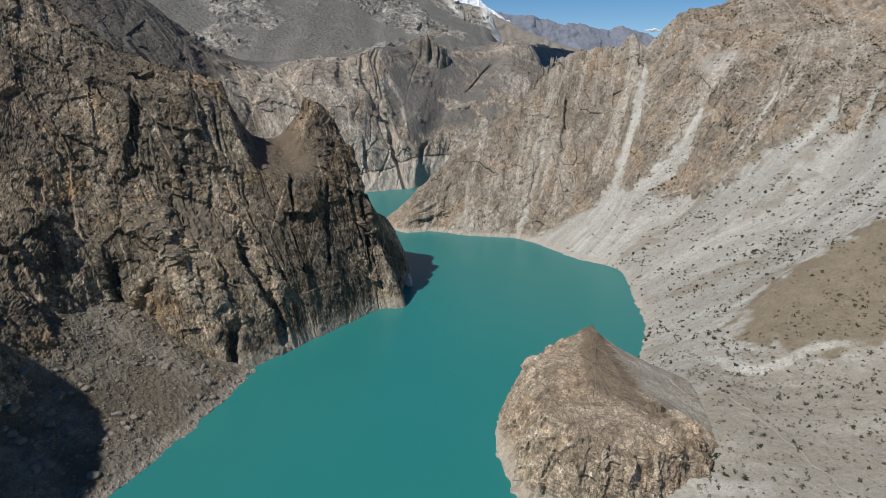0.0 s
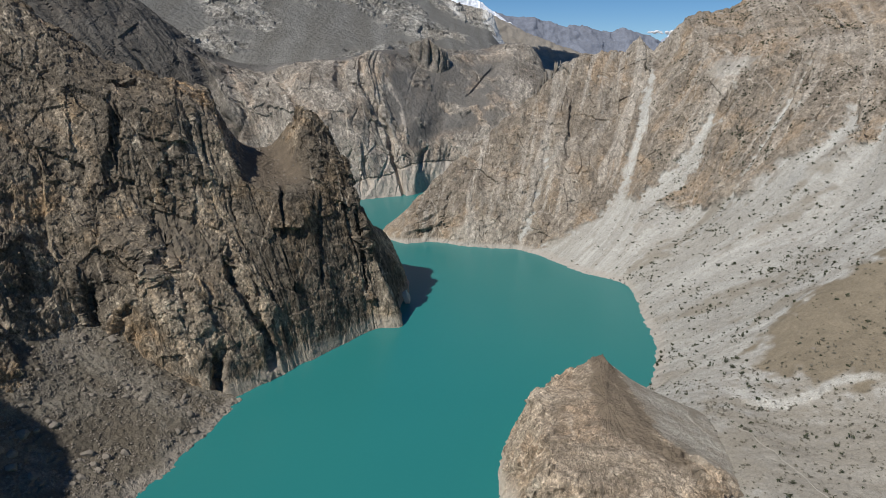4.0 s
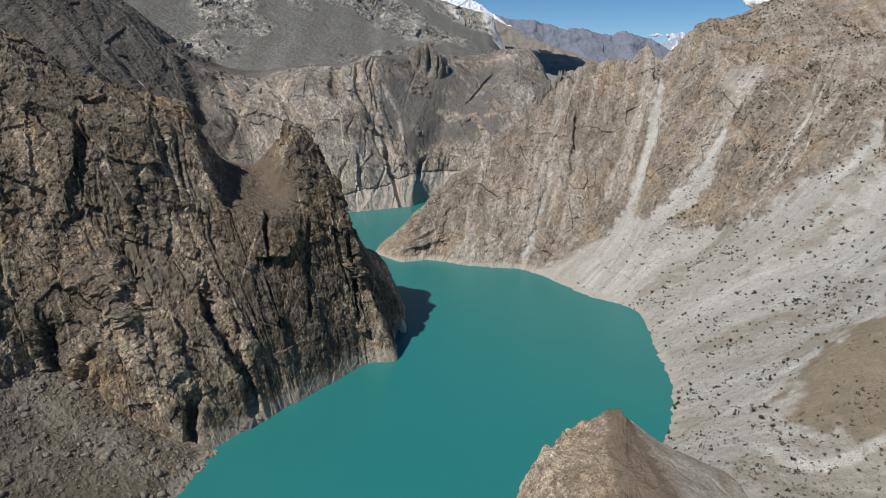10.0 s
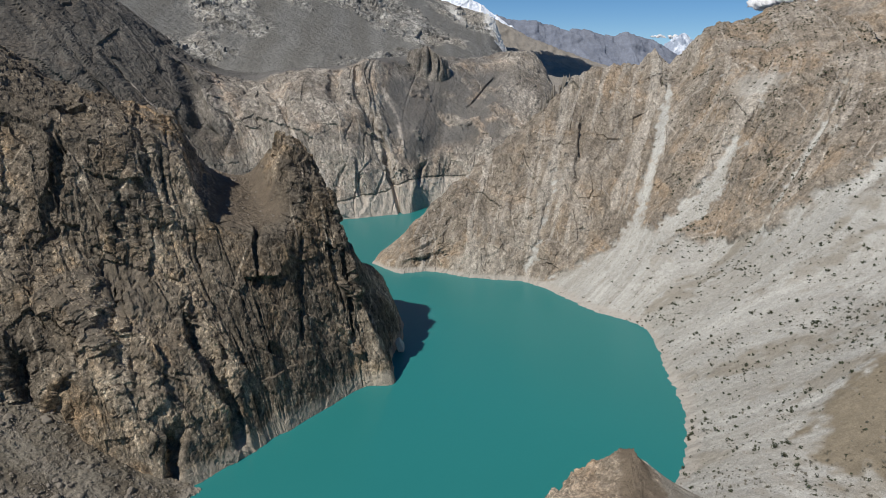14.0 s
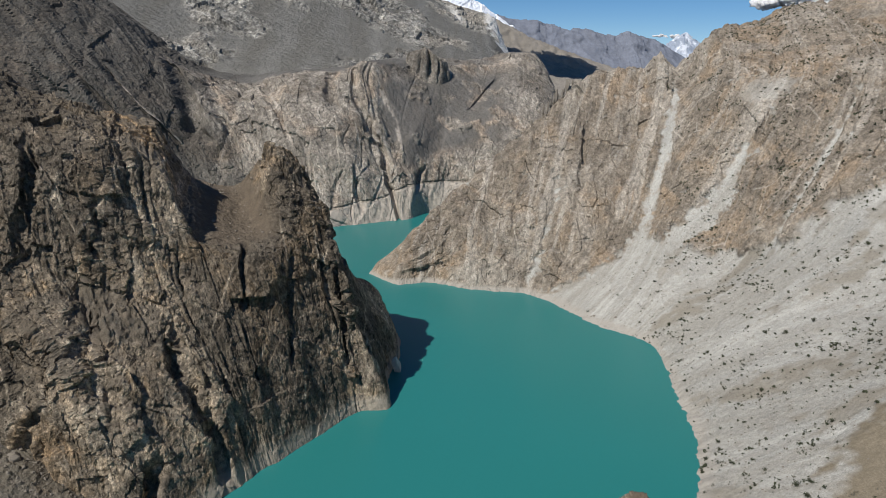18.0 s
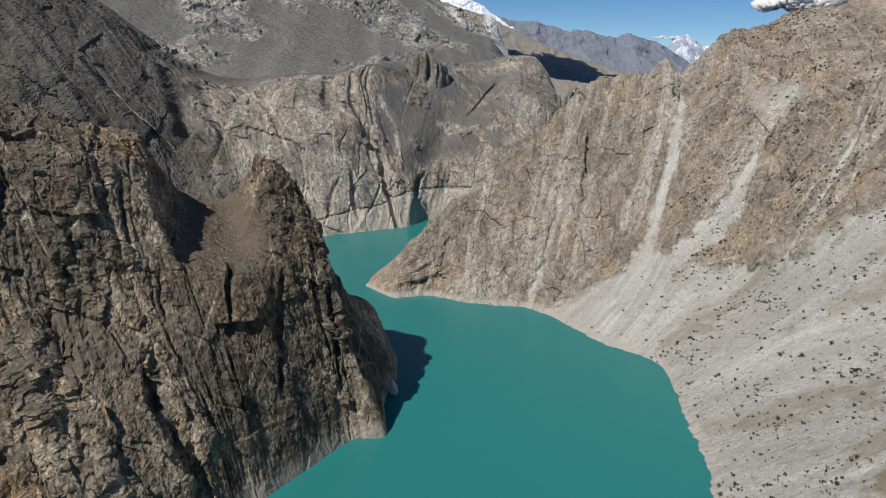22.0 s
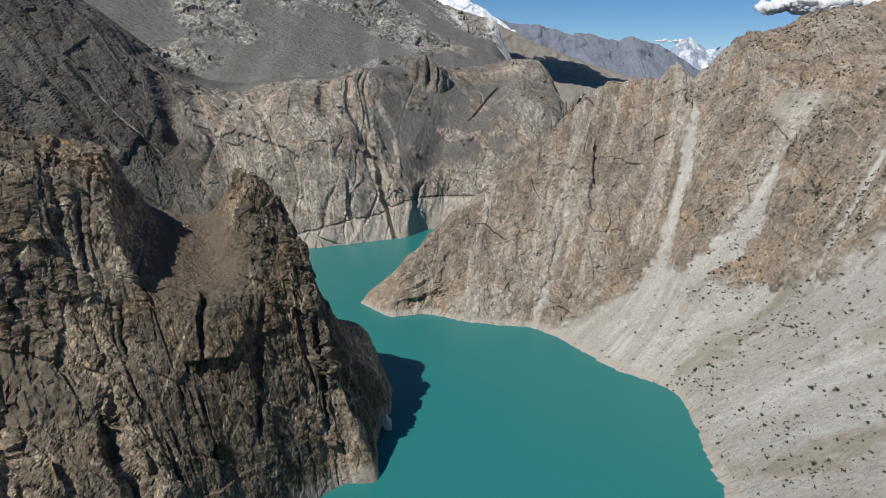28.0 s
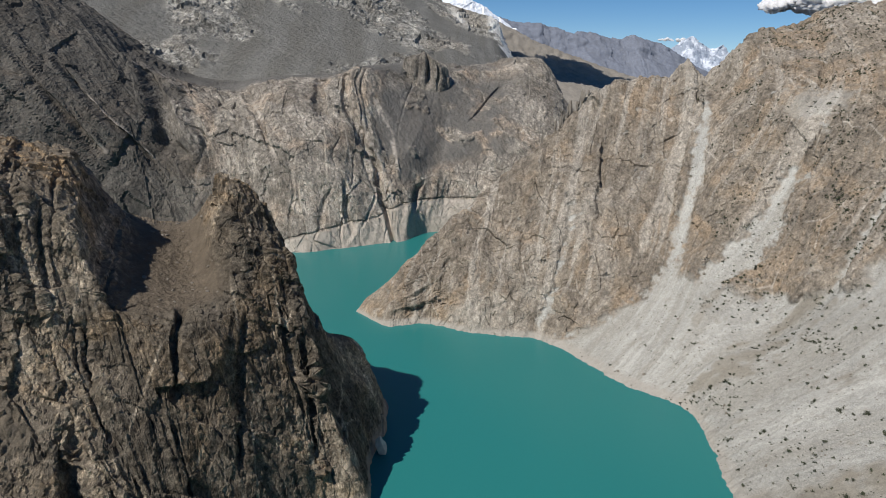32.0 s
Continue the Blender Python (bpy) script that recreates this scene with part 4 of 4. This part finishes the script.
rocks = [boulder(k) for k in range(6)]
far = np.linalg.norm(np.cross(np.gradient(FAN_GRID, axis=0), np.gradient(FAN_GRID, axis=1)), axis=-1)
on_fan = far * (FAN_GRID[..., 2] > 0.5) * (0.2 + smooth_step(fbm(FAN_GRID / 18, 3), 0, 0.6)) * (FAN_GRID[..., 1] > 235)
scatter(rocks, spots(FAN_GRID, on_fan, 200, 12), (1.0, 6.5), "boulders on the scree fan", "angular grey-brown boulder on the scree fan", "boulder", 13)
scatter(rocks, spots(RIGHT_GRID, area * seen * RIGHT_SCREE, 120, 14), (0.8, 2.8), "boulders on the slope", "pale angular boulder lying on the scree slope", "boulder", 15)
scatter(rocks, spots(LEFT_GRID, LEFT_TERRACE ** 3, 60, 16), (0.6, 2.6), "boulders on the terrace", "small brown boulder on the earthy terrace", "boulder", 17)
drop(rocks)


def gravel(name, places, sizes, material, label, seed):
    """Loose stones too many to count, joined."""
    r = np.random.default_rng(seed)
    verts, faces = [], []
    corner = np.array([(1, 0, 0), (-1, 0, 0), (0, 1, 0), (0, -1, 0), (0, 0, 1), (0, 0, -1)], float)
    tri = np.array([(0, 2, 4), (2, 1, 4), (1, 3, 4), (3, 0, 4), (2, 0, 5), (1, 2, 5), (3, 1, 5), (0, 3, 5)])
    for k, p in enumerate(places):
        s = sizes[0] * (sizes[1] / sizes[0]) ** (r.random() ** 2)
        q = corner * r.uniform(0.6, 1.3, (6, 1)) * (s * 0.5) * (1, 1, 0.7)
        a = r.uniform(0, 6.28)
        q = q @ np.array([(math.cos(a), math.sin(a), 0), (-math.sin(a), math.cos(a), 0), (0.2, 0.1, 1)])
        verts.append(q + p)
        faces.append(tri + 6 * k)
    me = bpy.data.meshes.new(name)
    me.from_pydata(np.concatenate(verts).tolist(), [], np.concatenate(faces).tolist())
    me.materials.append(material)
    return tagged(new(name, me), label, "stones", kind="stuff")


gravel("fan_stones", spots(FAN_GRID, on_fan, 6000, 21), (0.35, 2.2), M_BOULDER, "loose grey-brown stones covering the scree fan", 22)
def tufts(name, places, sizes, material, label, seed):
    """Small plants too many to count, each a loose clump of leaves, joined."""
    r = np.random.default_rng(seed)
    n, k = len(places), 16
    size = sizes[0] * (sizes[1] / sizes[0]) ** (r.random((n, 1, 1)) ** 1.6)
    mid = r.normal(0, 0.24, (n, k, 3)) * (1, 1, 0.7) + (0, 0, 0.25)
    mid[..., 2] = np.abs(mid[..., 2])
    a, b = r.normal(0, 0.17, (n, k, 3)), r.normal(0, 0.1, (n, k, 3))
    quad = np.stack([mid - a, mid - b, mid + a, mid + b], 2) * size[..., None] + np.asarray(places)[:, None, None, :]
    me = bpy.data.meshes.new(name)
    me.from_pydata(quad.reshape(-1, 3).tolist(), [], np.arange(n * k * 4).reshape(-1, 4).tolist())
    me.materials.append(material)
    return tagged(new(name, me), label, "plants", kind="stuff")


tufts("green_tufts", spots(RIGHT_GRID, green * (RIGHT_U > 6) + 0.12 * area * seen * (RIGHT_U > 8), 4500, 33), (0.8, 3.0), M_LEAF, "small dark green desert plants dotting the slope", 34)
on_flat = area * (RIGHT_U > 14.3) * (RIGHT_U < 17.5) * (RIGHT_V > 0.6) * (RIGHT_V < 3.4) * (0.3 + smooth_step(fbm(RIGHT_GRID / 11 + 5, 3), -0.1, 0.4))
tufts("grey_tufts", spots(RIGHT_GRID, on_flat, 3500, 35), (0.5, 2.2), M_DRY, "low grey-green cushions of desert plants on the flat", 36)
tufts("rock_tufts", spots(RIGHT_GRID, area * seen * (RIGHT_V > 2.5) * (RIGHT_U > 8.2) * (0.1 + clump), 1000, 37), (0.9, 3.0), M_LEAF, "small dark green plants rooted in cracks of the tan rock", 38)
gravel("dry_tufts", spots(RIGHT_GRID, area * seen * (RIGHT_U > 5) * (0.15 + clump) * (0.3 + RIGHT_SCREE), 5000, 31), (0.4, 1.8), M_DRY, "dry grey tufts of desert plants dotting the slope", 32)
gravel("slope_stones", spots(RIGHT_GRID, area * seen * RIGHT_SCREE, 5000, 23), (0.3, 1.6), M_BOULDER, "loose stones strewn over the pale slope", 24)

def spire(seed):
    """A slim upright blade of rock about 1 m wide and 3 m high."""
    bm = stone_mesh(seed, 2, 0.6, 1.0)
    for v in bm.verts:
        lift = v.co.z + 0.5
        k = 1.15 - 0.75 * lift
        v.co = Vector((v.co.x * k, v.co.y * k * 0.7, lift * 3.0 - 0.4))
    return part("rock_spire", bm, M_BOULDER)


blades = [spire(k + 90) for k in range(4)]
crest_row = (np.abs(RIGHT_V - 4.97) < 0.03) & (RIGHT_U > 3.6) & (RIGHT_U < 4.75)
scatter(blades, spots(RIGHT_GRID, crest_row * 1.0, 14, 41) + np.array((0, 0, 2.0)), (3.5, 6.0), "rock spires on the ridge", "slim dark rock spire on the ridge crest", "rock spire", 42)
drop(blades)

slab = part("standing_stone", stone_mesh(71, 3, 0.5, 1.0), M_PALE)
slab.matrix_world = Matrix.LocRotScale((-30.5, 551, 4.5), Euler((0.1, -0.12, 0.4)), (7.0, 6.0, 16.5))
tagged(slab, "tall white standing stone at the foot of the dark cliff", "rock")


def track(name, points, wide, grid, label):
    """A trodden trail laid on the slope."""
    P, _ = hermite(np.array(points, float), [40] * (len(points) - 1))
    P = P + np.stack([0.8 * np.sin(np.arange(len(P)) * 0.21), 0.8 * np.sin(np.arange(len(P)) * 0.17 + 1)], -1)
    flat = grid.reshape(-1, 3)
    flat = flat[(flat[:, 0] > P[:, 0].min() - 5) & (flat[:, 0] < P[:, 0].max() + 5) & (flat[:, 1] > P[:, 1].min() - 5) & (flat[:, 1] < P[:, 1].max() + 5)]
    side = np.gradient(P, axis=0)
    side = np.stack([-side[:, 1], side[:, 0]], -1) / np.linalg.norm(side, axis=1)[:, None]
    bm = bmesh.new()
    last = None
    for p, q in zip(P, side):
        row = []
        for k in (-0.5, -0.2, 0.2, 0.5):
            c = p + q * wide * k
            z = flat[np.argpartition(((flat[:, :2] - c) ** 2).sum(1), 4)[:4], 2].max()
            row.append(bm.verts.new((c[0], c[1], z + (0.22 if abs(k) < 0.3 else 0.05))))
        if last:
            for k in range(3):
                bm.faces.new((last[k], last[k + 1], row[k + 1], row[k]))
        last = row
    tagged(part(name, bm, M_PATH), label, "footpath", kind="structure")


track("footpath", ((143, 326), (147, 312), (152, 292), (158, 268), (163, 246), (168, 230)), 0.4, RIGHT_GRID, "pale trodden footpath across the stony flat")

# ---- rock tower on the bench, clouds ----
tower = Landform()
for k in range(13):
    a = 2 * math.pi * k / 12
    c, d = math.cos(a), math.sin(a)
    rx, ry = 38 + 4 * math.sin(3 * a), 22
    crown = 238 - 13 * max(0, c) - 5 * max(0, -c)
    tower.profile((-34 + rx * c, 1288 + ry * d, 150), (-34 + rx * 0.98 * c, 1288 + ry * 0.95 * d, 205), (-34 + rx * 0.86 * c, 1286 + ry * 0.8 * d, crown), (-34 + rx * 0.4 * c, 1286 + ry * 0.4 * d, crown + 8))
X, U, V = tower.surface([18] * 12, [28, 30, 16])
X, U, V = X[:-1], U[:-1], V[:-1]
for at, wide, deep in ((9.35, 0.28, 0.55), (10.3, 0.16, 0.3), (8.3, 0.14, 0.2), (1.4, 0.3, 0.4)):
    k = (deep * np.exp(-(((U - at + 0.12 * np.sin(V * 3)) / wide) ** 2)) * smooth_step(V, 0.6, 1.1))[..., None]
    X = X + (np.array((-34.0, 1290.0, 0.0)) - X) * k * (1, 1, 0)
X = rugged(X, 0.6 + 0 * U, 0.9, 77.0)
X = np.concatenate([X, np.repeat(X[:, -1:].mean(0, keepdims=True), len(X), 0)], 1)
zero = 0 * X[..., 0]
sheet("rock_tower", X, M_FAR, "brown-grey rock tower standing on the cliff edge", "rock tower", closed=True, scree=zero, soil=zero, streak=zero + 0.55, band=zero)



def cloud_material():
    """Thin white vapour: each layer lets most of the light through, so that the edges stay soft."""
    m = Nodes("cloud_vapour")
    n = m.t.nodes
    clear, thin, body, mix, lit = n.new("ShaderNodeBsdfTransparent"), n.new("ShaderNodeBsdfTranslucent"), n.new("ShaderNodeBsdfDiffuse"), n.new("ShaderNodeMixShader"), n.new("ShaderNodeMixShader")
    for b in (thin, body):
        m.link(m.blend(m.fbm(0.004, 5), (0.86, 0.87, 0.9), (0.94, 0.94, 0.95)), b.inputs["Color"])
    mix.inputs[0].default_value = 0.4
    turn, sunward = n.new("ShaderNodeVectorMath"), n.new("ShaderNodeVectorMath")      # light scattered inside the cloud evens out its sides
    turn.operation = "SCALE"
    turn.inputs["Scale"].default_value = 0.35
    m.link(m.geo.outputs["Normal"], turn.inputs[0])
    sunward.inputs[1].default_value = to_sun * 0.65
    m.link(turn.outputs[0], sunward.inputs[0])
    m.link(sunward.outputs[0], body.inputs["Normal"])
    m.link(body.outputs[0], mix.inputs[1])
    m.link(thin.outputs[0], mix.inputs[2])
    m.link(m.span(m.fbm(0.02, 6, 0.65), 0.35, 0.65, 0.45, 1.0), lit.inputs[0])
    m.link(clear.outputs[0], lit.inputs[1])
    m.link(mix.outputs[0], lit.inputs[2])
    m.link(lit.outputs[0], n["Material Output"].inputs["Surface"])
    return m.mat


M_CLOUD = cloud_material()


def cloud(centre, reach, puffs, seed):
    """A heap of overlapping billows with an uneven edge."""
    r = random.Random(seed)
    bm = bmesh.new()
    for _ in range(puffs):
        t = r.uniform(-1, 1)
        at = Vector((t * reach[0], r.uniform(-0.5, 0.5) * reach[1], (r.uniform(-0.3, 0.7) * (1 - t * t)) * reach[2]))
        made = bmesh.ops.create_icosphere(bm, subdivisions=3, radius=1.0)["verts"]
        size = r.uniform(0.2, 0.6) * (1.15 - abs(t) * 0.6)
        for v in made:
            n = v.co.normalized()
            v.co = at + Vector((n.x * reach[2] * 1.7, n.y * reach[2], n.z * reach[2])) * size * (1 + 0.45 * noise.fractal(n * 2.2 + at * 0.01, 0.6, 2.1, 4))
    for f in bm.faces:
        f.smooth = True
    ob = part("cloud", bm, M_CLOUD)
    ob.location = centre
    return tagged(ob, "white fair-weather cloud in a blue sky", "cloud", "clouds over the range")


cloud((2200, 4250, 645), (370, 30, 100), 90, 3)
cloud((1480, 4690, 472), (130, 30, 16), 30, 5)
# unseen cloud above the view, added to throw a shadow on hill_far
cloud((202, 2552, 700), (240, 100, 70), 110, 8)
